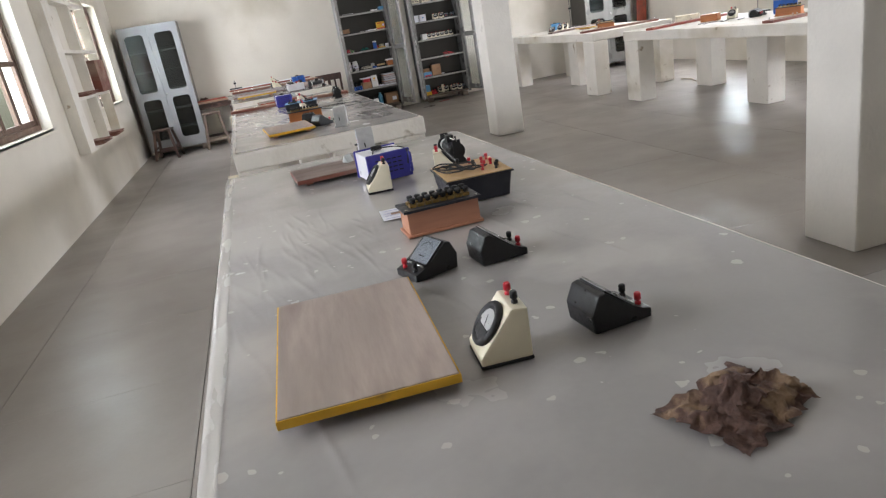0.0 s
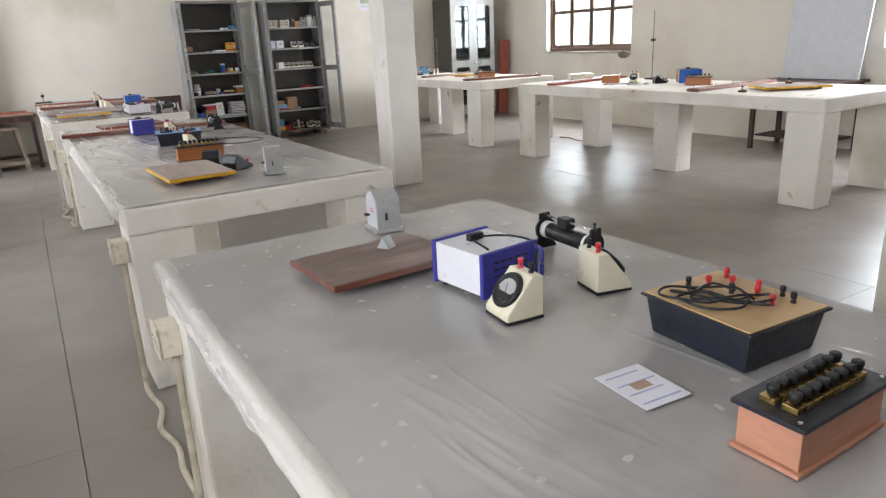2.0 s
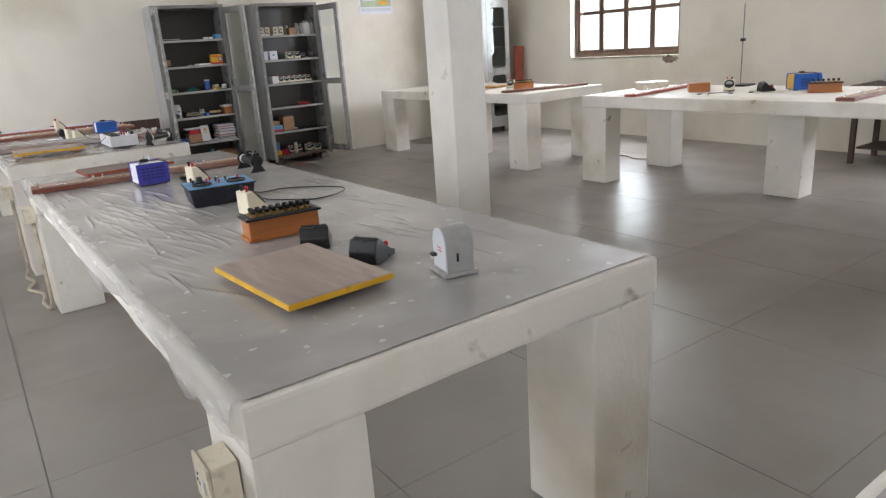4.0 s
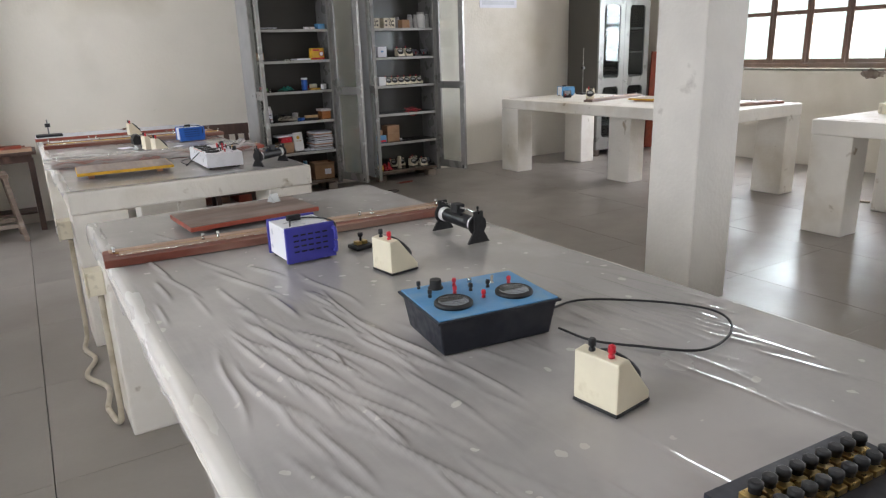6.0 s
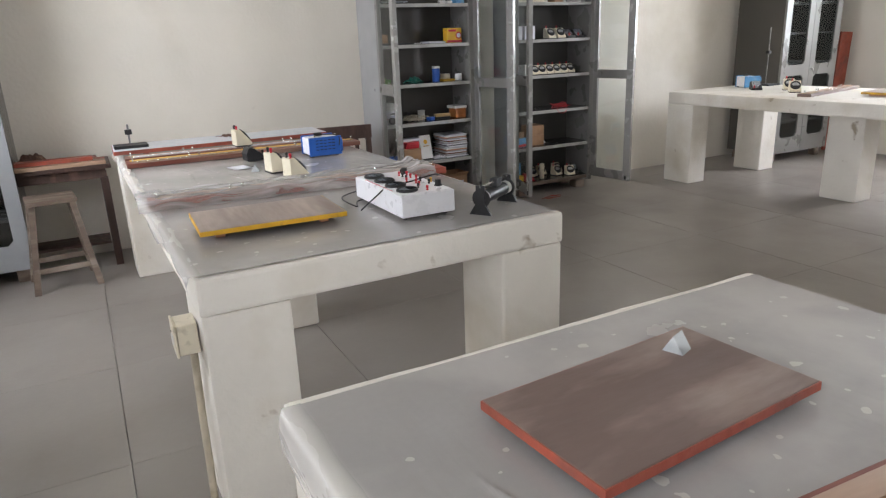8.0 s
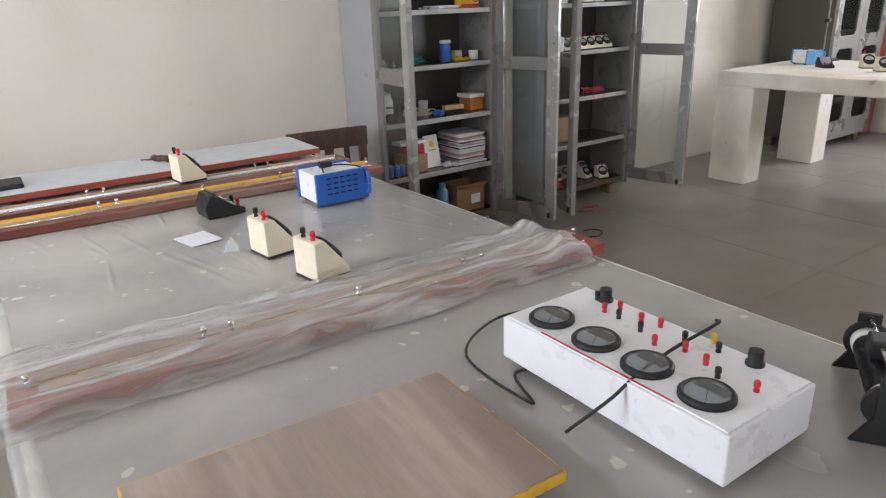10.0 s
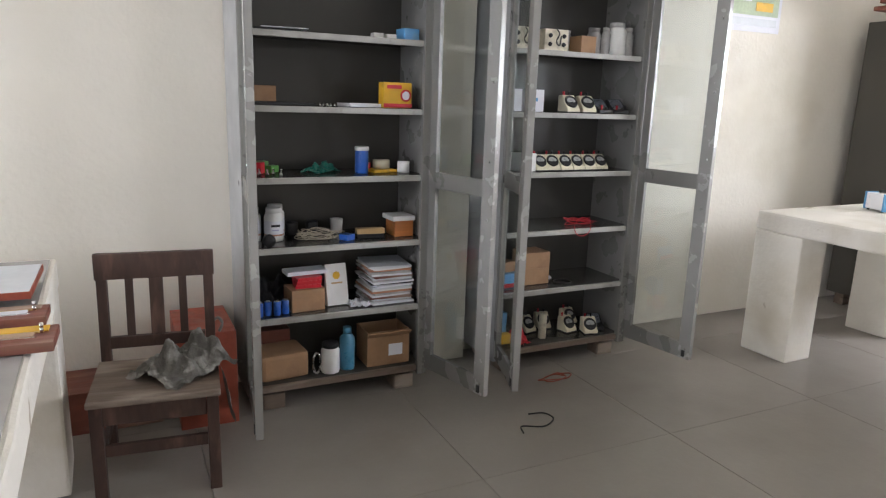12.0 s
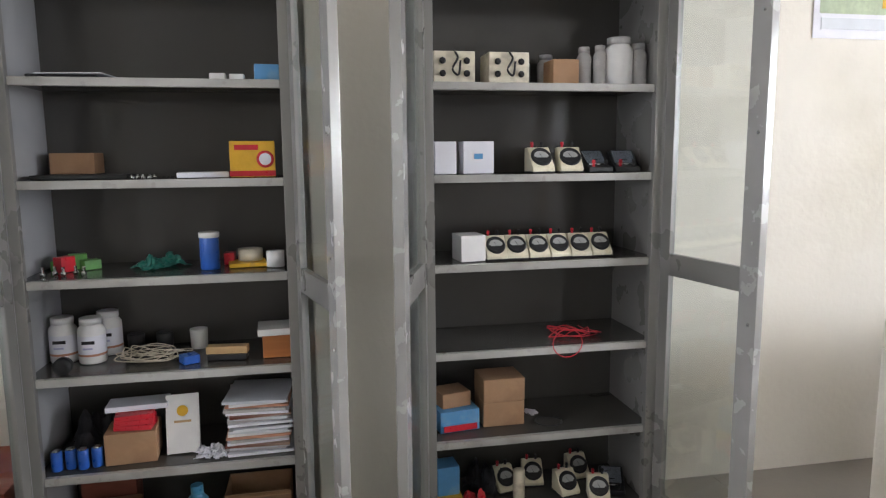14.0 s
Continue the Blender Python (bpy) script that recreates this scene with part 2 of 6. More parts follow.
def sheet_material():
    """Dusty see-through plastic drawn over a dull bench: grey, glossy, with creases and pale spots."""
    # Grey held cooler to take in the sky that the glossy plastic reflects.
    m = material("dusty_plastic_sheet", (0.355, 0.338, 0.326), 0.16, vary=0.10, scale=1.7, stain=(0.47, 0.445, 0.42), stain_scale=2.2, stain_at=(0.45, 0.62), bump=0.0, rough_vary=0.12)
    n, l = m.node_tree.nodes, m.node_tree.links
    b = n["Principled BSDF"]
    co = n.new("ShaderNodeTexCoord")
    mp = n.new("ShaderNodeMapping")
    mp.inputs["Scale"].default_value, mp.inputs["Rotation"].default_value = (10.0, 2.0, 1.0), (0, 0, radians(24))
    l.new(co.outputs["Object"], mp.inputs["Vector"])
    crease = n.new("ShaderNodeTexNoise")
    crease.inputs["Scale"].default_value, crease.inputs["Detail"].default_value, crease.inputs["Distortion"].default_value = 2.3, 3.0, 0.7
    l.new(mp.outputs["Vector"], crease.inputs["Vector"])
    patch = n.new("ShaderNodeTexNoise")
    patch.inputs["Scale"].default_value = 1.3
    l.new(co.outputs["Object"], patch.inputs["Vector"])
    area = n.new("ShaderNodeMapRange")
    for i, v in enumerate((0.46, 0.64, 0.06, 1.0)):
        area.inputs[i + 1].default_value = v
    l.new(patch.outputs["Fac"], area.inputs[0])
    mul = n.new("ShaderNodeMath")
    mul.operation = "MULTIPLY"
    l.new(crease.outputs["Fac"], mul.inputs[0])
    l.new(area.outputs[0], mul.inputs[1])
    bp = n.new("ShaderNodeBump")
    bp.inputs["Strength"].default_value, bp.inputs["Distance"].default_value = 0.11, 0.016
    l.new(mul.outputs[0], bp.inputs["Height"])
    l.new(bp.outputs["Normal"], b.inputs["Normal"])
    vo = n.new("ShaderNodeTexVoronoi")
    vo.inputs["Scale"].default_value = 21.0
    wob = n.new("ShaderNodeTexNoise")
    wob.inputs["Scale"].default_value = 25.0
    add = n.new("ShaderNodeMix")
    add.data_type = "VECTOR"
    add.inputs[0].default_value = 0.035
    l.new(co.outputs["Object"], wob.inputs["Vector"])
    l.new(co.outputs["Object"], add.inputs[4])
    l.new(wob.outputs["Color"], add.inputs[5])
    l.new(add.outputs[1], vo.inputs["Vector"])
    sep = n.new("ShaderNodeSeparateColor")
    l.new(vo.outputs["Color"], sep.inputs[0])
    size = n.new("ShaderNodeMapRange")
    for i, v in enumerate((0.50, 1.0, 0.0, 0.24)):
        size.inputs[i + 1].default_value = v
    l.new(sep.outputs[0], size.inputs[0])
    less = n.new("ShaderNodeMath")
    less.operation = "LESS_THAN"
    l.new(vo.outputs["Distance"], less.inputs[0])
    l.new(size.outputs[0], less.inputs[1])
    old = b.inputs["Base Color"].links[0].from_socket
    mx = n.new("ShaderNodeMix")
    mx.data_type = "RGBA"
    half = n.new("ShaderNodeMath")
    half.operation = "MULTIPLY"
    half.inputs[1].default_value = 0.58
    l.new(less.outputs[0], half.inputs[0])
    l.new(half.outputs[0], mx.inputs[0])
    l.new(old, mx.inputs[6])
    mx.inputs[7].default_value = (0.62, 0.59, 0.54, 1)
    l.new(mx.outputs[2], b.inputs["Base Color"])
    return m


M["sheet"] = sheet_material()


def glass_material(name, tint=(0.9, 0.95, 0.93), rough=0.02, fac=0.10):
    m = bpy.data.materials.new(name)
    m.use_nodes = True
    n, l = m.node_tree.nodes, m.node_tree.links
    n.remove(n["Principled BSDF"])
    tr, gl, mx = n.new("ShaderNodeBsdfTransparent"), n.new("ShaderNodeBsdfGlossy"), n.new("ShaderNodeMixShader")
    tr.inputs["Color"].default_value = (*tint, 1)
    gl.inputs["Roughness"].default_value = rough
    mx.inputs[0].default_value = fac
    l.new(tr.outputs[0], mx.inputs[1])
    l.new(gl.outputs[0], mx.inputs[2])
    l.new(mx.outputs[0], n["Material Output"].inputs["Surface"])
    return m


M["glass"] = glass_material("clear_glass")
M["dial_glass"] = glass_material("meter_glass", (0.75, 0.78, 0.80), 0.04, 0.16)
M["door_glass"] = glass_material("cabinet_glass", (0.94, 0.965, 0.96), 0.03, 0.08)
# Whitish, half-opaque colour stands for window light mirrored by the facets.
M["prism"] = material("window_bright_prism", (0.80, 0.86, 0.86), 0.06, vary=0.05, scale=20, bump=0.0, alpha=0.45, rough_vary=0.03)
# Closed cabinets' panes: darker tint and less gloss than the open doors' glass.
M["dark_pane_glass"] = glass_material("dark_tinted_glass", (0.62, 0.66, 0.67), 0.05, 0.05)
M["ink"] = material("faded_violet_print", (0.45, 0.45, 0.62), 0.8, vary=0.1, scale=20)
M["film"] = material("thin_plastic_film", (0.60, 0.585, 0.57), 0.17, vary=0.08, scale=6, bump=0.12, grain=18, stretch=(0.25, 1.8, 1))


def vary_alpha(m, scale, low, high, stretch):
    """Folds of the film lie double and let less through."""
    n, l = m.node_tree.nodes, m.node_tree.links
    co, mp, no, mr = n.new("ShaderNodeTexCoord"), n.new("ShaderNodeMapping"), n.new("ShaderNodeTexNoise"), n.new("ShaderNodeMapRange")
    mp.inputs["Scale"].default_value, mp.inputs["Rotation"].default_value = stretch, (0, 0, radians(5))
    no.inputs["Scale"].default_value, no.inputs["Detail"].default_value, no.inputs["Distortion"].default_value = scale, 4.0, 0.6
    for i, v in enumerate((0.42, 0.68, low, high)):
        mr.inputs[i + 1].default_value = v
    l.new(co.outputs["Object"], mp.inputs["Vector"])
    l.new(mp.outputs["Vector"], no.inputs["Vector"])
    l.new(no.outputs["Fac"], mr.inputs[0])
    l.new(mr.outputs[0], n["Principled BSDF"].inputs["Alpha"])


M["hem"] = material("cloudy_plastic_hem", (0.66, 0.64, 0.61), 0.24, vary=0.10, scale=7, bump=0.06, grain=14, stretch=(1, 0.22, 1), alpha=0.5)
vary_alpha(M["film"], 3.2, 0.30, 0.80, (1.1, 11.0, 1.0))


# ---- mesh helpers ----
def slab(bm, x0, x1, y0, y1, z0, z1, bevel=0.0, m=None):
    """Adds a box with rounded edges to bm."""
    made = bmesh.ops.create_cube(bm, size=1)["verts"]
    for v in made:
        v.co = Vector(((x0 + x1) / 2 + v.co.x * (x1 - x0), (y0 + y1) / 2 + v.co.y * (y1 - y0), (z0 + z1) / 2 + v.co.z * (z1 - z0)))
        if m is not None:
            v.co = m @ v.co
    if bevel:
        edges = {e for v in made for e in v.link_edges}
        bmesh.ops.bevel(bm, geom=list(edges), offset=bevel, segments=2, profile=0.6, affect="EDGES")
    return bm


def boxed(x0, x1, y0, y1, z0, z1, bevel=0.0, m=None):
    return slab(bmesh.new(), x0, x1, y0, y1, z0, z1, bevel, m)


def turned(bm, rings, axis=None, sides=20, caps=True):
    """Adds a turned body: rings of (radius, height) about z, moved by the pose axis."""
    axis = axis or Matrix.Identity(4)
    loops = [[bm.verts.new(axis @ Vector((r * math.cos(2 * math.pi * i / sides), r * math.sin(2 * math.pi * i / sides), h))) for i in range(sides)] for r, h in rings]
    for a, b in zip(loops, loops[1:]):
        for i in range(sides):
            bm.faces.new((a[i], a[(i + 1) % sides], b[(i + 1) % sides], b[i])).smooth = True
    if caps:
        bm.faces.new(loops[0][::-1])
        bm.faces.new(loops[-1])
    return bm


def tube(bm, points, radius, sides=8, closed=False):
    """Adds a round cable or bar along points."""
    pts = [Vector(p) for p in points]
    loops = []
    for i, p in enumerate(pts):
        d = (pts[min(i + 1, len(pts) - 1)] - pts[max(i - 1, 0)]).normalized()
        u = d.cross(Vector((0, 0, 1)))
        u = u.normalized() if u.length > 1e-3 else Vector((1, 0, 0))
        v = d.cross(u)
        loops.append([bm.verts.new(p + radius * (math.cos(a) * u + math.sin(a) * v)) for a in (2 * math.pi * k / sides for k in range(sides))])
    for a, b in zip(loops, loops[1:]):
        for i in range(sides):
            bm.faces.new((a[i], a[(i + 1) % sides], b[(i + 1) % sides], b[i])).smooth = True
    bm.faces.new(loops[0][::-1])
    bm.faces.new(loops[-1])
    return bm


def smooth_path(points, steps=8):
    """A Catmull-Rom curve through points."""
    p = [Vector(q) for q in points]
    p = [2 * p[0] - p[1], *p, 2 * p[-1] - p[-2]]
    out = []
    for a, b, c, d in zip(p, p[1:], p[2:], p[3:]):
        for i in range(steps):
            t = i / steps
            out.append(0.5 * (2 * b + (c - a) * t + (2 * a - 5 * b + 4 * c - d) * t * t + (3 * b - a - 3 * c + d) * t ** 3))
    return out + [p[-2]]


def mesh_of(name, bm, mat):
    bmesh.ops.recalc_face_normals(bm, faces=bm.faces)
    me = bpy.data.meshes.new(name)
    bm.to_mesh(me)
    bm.free()
    me.materials.append(M[mat] if isinstance(mat, str) else mat)
    return me


def part(name, bm, mat, parent=None, label=""):
    ob = new(name, mesh_of(name, bm, mat))
    ob.parent = parent
    return tagged(ob, label)


def thing(name, m, label, category, group="", kind=""):
    ob = new(name)
    ob.empty_display_size = 0.05
    ob.matrix_world = m
    return tagged(ob, label, category, group, kind)


def structure(name, bm, mat, label, category="wall"):
    return tagged(part(name, bm, mat), label, category, "", "structure")


def glow(name, strength, colour):
    m = bpy.data.materials.new(name)
    m.use_nodes = True
    n, l = m.node_tree.nodes, m.node_tree.links
    e = n.new("ShaderNodeEmission")
    e.inputs["Color"].default_value, e.inputs["Strength"].default_value = (*colour, 1), strength
    l.new(e.outputs[0], n["Material Output"].inputs["Surface"])
    return m


# pale overcast distance outside the windows
M["distance"] = glow("overcast_distance", 2.2, (0.96, 0.98, 1.0))
tagged(part("backdrop", boxed(LEFT_X - 6.1, LEFT_X - 6, -8, 22, -2, 9), "distance"), "pale overcast sky beyond the windows", "backdrop", "", "structure")
tagged(part("backdrop", boxed(RIGHT_X + 6, RIGHT_X + 6.1, -8, 22, -2, 9), "distance"), "pale overcast sky beyond the windows", "backdrop", "", "structure")


# ---- the room ----
def holed_wall(x0, x1, y0, y1, z0, z1, holes):
    """A wall that runs along y, with openings (y0, y1, z0, z1)."""
    bm = bmesh.new()
    at = y0
    for a, b, c, d in sorted(holes):
        slab(bm, x0, x1, at, a, z0, z1)
        slab(bm, x0, x1, a, b, z0, c)
        slab(bm, x0, x1, a, b, d, z1)
        at = b
    slab(bm, x0, x1, at, y1, z0, z1)
    return bm


FLOOR = structure("floor", boxed(LEFT_X - 0.3, RIGHT_X + 0.3, NEAR_Y - 0.3, FAR_Y + 0.3, -0.2, -0.03), "floor", "worn grey cement floor with fine joints", "floor")
structure("wall_left", holed_wall(LEFT_X - 0.3, LEFT_X, NEAR_Y, FAR_Y, 0, CEIL, [(a, b, SILL, HEAD) for a, b in LEFT_WINDOWS]), "wall", "stained cream painted plaster wall with windows")
structure("wall_right", holed_wall(RIGHT_X, RIGHT_X + 0.3, NEAR_Y, FAR_Y, 0, CEIL, [(a, b, SILL + 0.10, HEAD) for a, b in RIGHT_WINDOWS]), "wall", "stained cream painted plaster wall with a window")
structure("wall_far", boxed(LEFT_X - 0.3, RIGHT_X + 0.3, FAR_Y, FAR_Y + 0.3, 0, CEIL), "wall", "cream painted plaster wall behind the cabinets")
structure("wall_near", boxed(LEFT_X - 0.3, RIGHT_X + 0.3, NEAR_Y - 0.3, NEAR_Y, 0, CEIL), "wall", "plain cream painted plaster wall")
structure("ceiling", boxed(LEFT_X - 0.3, RIGHT_X + 0.3, NEAR_Y - 0.3, FAR_Y + 0.3, CEIL, CEIL + 0.2), "ceiling", "plain whitewashed ceiling", "ceiling")
for x0, y0 in ((2.945, 8.03), (2.96, 2.755)):
    structure("pillar", boxed(x0, x0 + 0.345, y0, y0 + 0.345, 0, CEIL, 0.012), "pillar", "square whitewashed plaster pillar with chipped corners", "pillar")
structure("pilaster", boxed(2.89, 3.25, FAR_Y - 0.12, FAR_Y, 0, CEIL, 0.01), "wall", "shallow cream plaster pilaster on the far wall", "pillar")


def bench(x0, x1, y0, y1, top, label, yaw=0.0, lw=0.275, ld=0.3, mid=0.14):
    t = thing("laboratory_bench", pose(x0, y0, 0, 0, 0, yaw), label, "bench", "concrete benches")
    w, d = x1 - x0, y1 - y0
    bm = boxed(0, w, 0, d, top - 0.12, top, 0.014)
    bmesh.ops.subdivide_edges(bm, edges=[e for e in bm.edges if e.calc_length() > 0.4], cuts=24, use_grid_fill=True)
    for v in bm.verts:
        if v.co.z < top - 0.005 or min(v.co.x, w - v.co.x, v.co.y, d - v.co.y) < 0.02:
            k = noise.noise(v.co * 3.1 + Vector((y0, 0, 0))) * 0.006 + noise.noise(v.co * 11) * 0.003
            v.co += Vector((k, -k, 0))
    part("benchtop", bm, "plaster", t)
    for lx, ly in ((0.004, 0.004), (w - lw - 0.004, 0.004), (0.004, d - ld - 0.004), (w - lw - 0.004, d - ld - 0.004), (w / 2 - mid, d / 2 - ld / 2)):
        part("leg", boxed(lx, lx + lw, ly, ly + ld, 0, top - 0.12, 0.012), "plaster", t)
    return t


BENCHES = [
    bench(-0.042, 1.263, 0.45, 3.865, 0.877, "whitewashed concrete bench covered by a dusty plastic sheet", 0.4),
    bench(-0.061, 1.262, 4.74, 8.71, 0.877, "whitewashed concrete bench with a wrinkled plastic sheet", 0.65),
    bench(-0.142, 1.214, 9.535, 12.82, 0.877, "whitewashed concrete bench with long boards lying on it", 0.8),
]
RIGHT_BENCHES = [
    bench(5.135, 6.495, 4.66, 8.65, 0.919, "whitewashed concrete bench with instruments and a retort stand", 0.25, 0.24, 0.33, 0.21),
    bench(5.125, 6.485, 9.53, 12.77, 0.919, "whitewashed concrete bench beside the wall cabinet", 1.0, 0.24, 0.33, 0.21),
]


# ---- windows ----
def window(number, x_out, x_in, y0, y1, z0, z1):
    """A four-leaf wooden window with a transom, set in the outer part of the wall."""
    t = tagged(thing("window_%d" % number, pose((x_out + x_in) / 2, y0, z0), "brown wooden casement window with clear panes", "window"), kind="structure")
    w, h = y1 - y0, z1 - z0
    bm = bmesh.new()
    for a, b, c, d in ((0, w, 0, 0.06), (0, w, h - 0.06, h), (0, 0.06, 0.06, h - 0.06), (w - 0.06, w, 0.06, h - 0.06)):
        slab(bm, -0.035, 0.035, a, b, c, d, 0.004)
    part("window_frame", bm, "frame", t)
    leaf = (w - 0.12) / 4
    rows = (0.06, 0.66, h - 0.06)
    for i in range(4):
        y = 0.06 + i * leaf
        bm = bmesh.new()
        slab(bm, -0.02, 0.02, y + 0.002, y + 0.045, 0.061, h - 0.061, 0.004)
        slab(bm, -0.02, 0.02, y + leaf - 0.045, y + leaf - 0.002, 0.061, h - 0.061, 0.004)
        for z in (0.061, 0.65, h - 0.115):
            slab(bm, -0.018, 0.018, y + 0.045, y + leaf - 0.045, z, z + 0.05, 0.003)
        sash = part("sash", bm, "frame", t)
        for c, d in ((0.111, 0.65), (0.70, h - 0.115)):
            ob = part("pane", boxed(-0.003, 0.003, y + 0.043, y + leaf - 0.043, c - 0.002, d + 0.002), "glass", sash)
            ob.visible_shadow = False
    part("window_sill", boxed(min(0, x_in - (x_out + x_in) / 2), max(0, x_in - (x_out + x_in) / 2), 0, w, -0.03, -0.002, 0.004), "plaster", t)
    return t


for i, (a, b) in enumerate(LEFT_WINDOWS):
    window(i + 1, LEFT_X - 0.28, LEFT_X - 0.0, a, b, SILL, HEAD)
for i, (a, b) in enumerate(RIGHT_WINDOWS):
    window(i + 4, RIGHT_X + 0.28, RIGHT_X + 0.0, a, b, SILL + 0.10, HEAD)


def wall_rack():
    """Open shelves built against the left wall."""
    t = tagged(thing("wall_rack", pose(LEFT_X, 8.62, 0), "whitewashed built-in wall rack with open shelves", "shelf"), kind="structure")
    w, d, z0, z1 = 2.15, 0.13, 0.70, 2.9
    part("end_panel", boxed(0, d, 0, 0.30, z0, z1, 0.008), "plaster", t)
    part("end_panel", boxed(0, d, w - 0.05, w, z0, z1, 0.008), "plaster", t)
    part("divider", boxed(0, d - 0.004, 1.22, 1.26, z0 + 0.04, z1 - 0.04, 0.004), "plaster", t)
    for z in (z0, 1.28, 1.82, 2.4, z1 - 0.04):
        part("shelf", boxed(0, d - 0.002, 0.30, w - 0.05, z, z + 0.04, 0.004), "plaster", t)
    return t


wall_rack()
tagged(part("wooden_carton", boxed(LEFT_X + 0.005, LEFT_X + 0.21, 9.95, 10.5, 1.32, 1.72, 0.006), "redwood"), "reddish brown wooden carton on the wall rack", "box")
for k, (y, z) in enumerate(((9.05, 0.74), (9.95, 0.74), (9.1, 1.32))):
    bm = bmesh.new()
    for i in range(4):
        slab(bm, LEFT_X + 0.01, LEFT_X + 0.2 + 0.03 * (i % 2), y + 0.03 * i, y + 0.4 + 0.02 * i, z + 0.012 * i, z + 0.012 * i + 0.011, 0.002)
    tagged(part("timber_offcuts", bm, "redwood"), "small pile of dark red wooden slats", "wood", "slats on the wall rack")


# ---- plastic sheets ----
def sheet(x0, x1, y0, y1, z, yaw, seed, label, hang, creases):
    """A thin cover with long creases; it hangs ragged over the bench's left edge."""
    w, d = x1 - x0, y1 - y0
    nx, ny = 300, int(d / 0.02)
    rnd = random.Random(seed)
    xs, ys = np.meshgrid(np.linspace(0, w, nx + 1), np.linspace(0, d, ny + 1))
    zs = np.zeros_like(xs)
    for cx, cy, sx, sy, tall, count in creases:
        for _ in range(int(count * 1.5)):
            px, py, lean = rnd.gauss(cx, sx) - x0, rnd.gauss(cy, sy) - y0, radians(rnd.gauss(4, 7))
            long_, wide, high = rnd.uniform(0.04, 0.17), rnd.uniform(0.0045, 0.0075), 1.1 * tall * rnd.uniform(0.35, 1.0)
            across = (xs - px) * math.cos(lean) + (ys - py) * math.sin(lean) + 0.012 * np.sin((ys - py) * rnd.uniform(6, 16))
            along = (ys - py) * math.cos(lean) - (xs - px) * math.sin(lean)
            zs = np.maximum(zs, high * np.exp(-(across / wide) ** 2 - (along / long_) ** 4))
    zs *= np.clip(np.minimum(xs, w - xs) / 0.05, 0, 1)
    bm, hem = bmesh.new(), bmesh.new()
    rows, drops = [], []
    for j in range(ny + 1):
        y = d * j / ny
        wob = 0.012 * noise.noise(Vector((seed, y * 2.3, 0))) + 0.006 * noise.noise(Vector((seed, y * 9, 3)))
        drop = hang * (1 + 0.9 * noise.noise(Vector((seed + 7, y * 1.7, 0))) + 0.4 * noise.noise(Vector((seed + 7, y * 7, 0))))
        drops.append([hem.verts.new((p, y, z + q)) for p, q in ((-0.019 + wob * 0.3, -drop), (-0.021 + wob * 0.6, -drop * 0.55), (-0.017, -0.016), (-0.010, 0.0015), (0.004, 0.0022), (0.026 + wob, 0.0018))])
        inset = np.clip(0.020 + wob * 0.8 - xs[j], 0, None)
        rows.append([bm.verts.new((float(xs[j, i] + inset[i]), y, z + float(zs[j, i]))) for i in range(nx + 1)])
    for strip, mesh in ((rows, bm), (drops, hem)):
        for a, b in zip(strip, strip[1:]):
            for i in range(len(a) - 1):
                mesh.faces.new((a[i], a[i + 1], b[i + 1], b[i])).smooth = True
    ob = part("plastic_sheet", bm, "sheet")
    part("hem", hem, "hem", ob, "clear plastic hem hanging over the bench's edge")
    ob.matrix_world = pose(x0, y0, 0, 0, 0, yaw)
    return tagged(ob, label, "sheet", "bench covers")


TOP = 0.884
sheet(-0.042, 1.243, 0.47, 3.84, 0.881, 0.4, 1, "dusty grey plastic sheet with pale spots on a bench", 0.07, ((0.12, 2.08, 0.09, 0.35, 0.0024, 22), (0.32, 2.08, 0.06, 0.2, 0.0024, 8), (0.97, 2.18, 0.08, 0.3, 0.002, 8), (0.27, 1.88, 0.15, 0.3, 0.002, 10)))
sheet(-0.061, 1.242, 4.76, 8.68, 0.881, 0.65, 4, "wrinkled grey plastic sheet over a bench", 0.07, ((0.17, 6.93, 0.09, 0.35, 0.008, 26), (0.34, 6.98, 0.07, 0.2, 0.008, 14), (0.12, 5.98, 0.07, 0.4, 0.006, 16), (0.94, 6.58, 0.14, 0.25, 0.0034, 34), (0.92, 5.58, 0.08, 0.15, 0.004, 12), (0.42, 6.38, 0.12, 0.3, 0.005, 12)))
sheet(-0.142, 1.194, 9.555, 12.78, 0.881, 0.8, 9, "dusty grey plastic sheet on a bench with boards", 0.05, ((0.32, 11.38, 0.2, 0.3, 0.003, 16), (1.02, 11.18, 0.15, 0.3, 0.002, 8)))


# ---- instruments ----
def prism_body(bm, outline, x0, x1, m=None):
    """Adds a body of constant section: outline of (y, z) drawn along x."""
    m = m or Matrix.Identity(4)
    a = [bm.verts.new(m @ Vector((x0, y, z))) for y, z in outline]
    b = [bm.verts.new(m @ Vector((x1, y, z))) for y, z in outline]
    n = len(a)
    for i in range(n):
        bm.faces.new((a[i], a[(i + 1) % n], b[(i + 1) % n], b[i]))
    bm.faces.new(a[::-1])
    bm.faces.new(b)
    return bm


def soften(bm, amount):
    bmesh.ops.bevel(bm, geom=list(bm.edges), offset=amount, segments=2, profile=0.6, affect="EDGES")
    return bm


def terminal(parent, x, y, z, mat, m=None, size=1.0):
    bm = turned(bmesh.new(), [(0.0075 * size, 0), (0.0075 * size, 0.008 * size), (0.0045 * size, 0.009 * size), (0.0045 * size, 0.013 * size), (0.0085 * size, 0.014 * size), (0.0085 * size, 0.028 * size), (0.006 * size, 0.031 * size)], (m or Matrix.Identity(4)) @ pose(x, y, z), 10)
    part("terminal", bm, mat, parent)


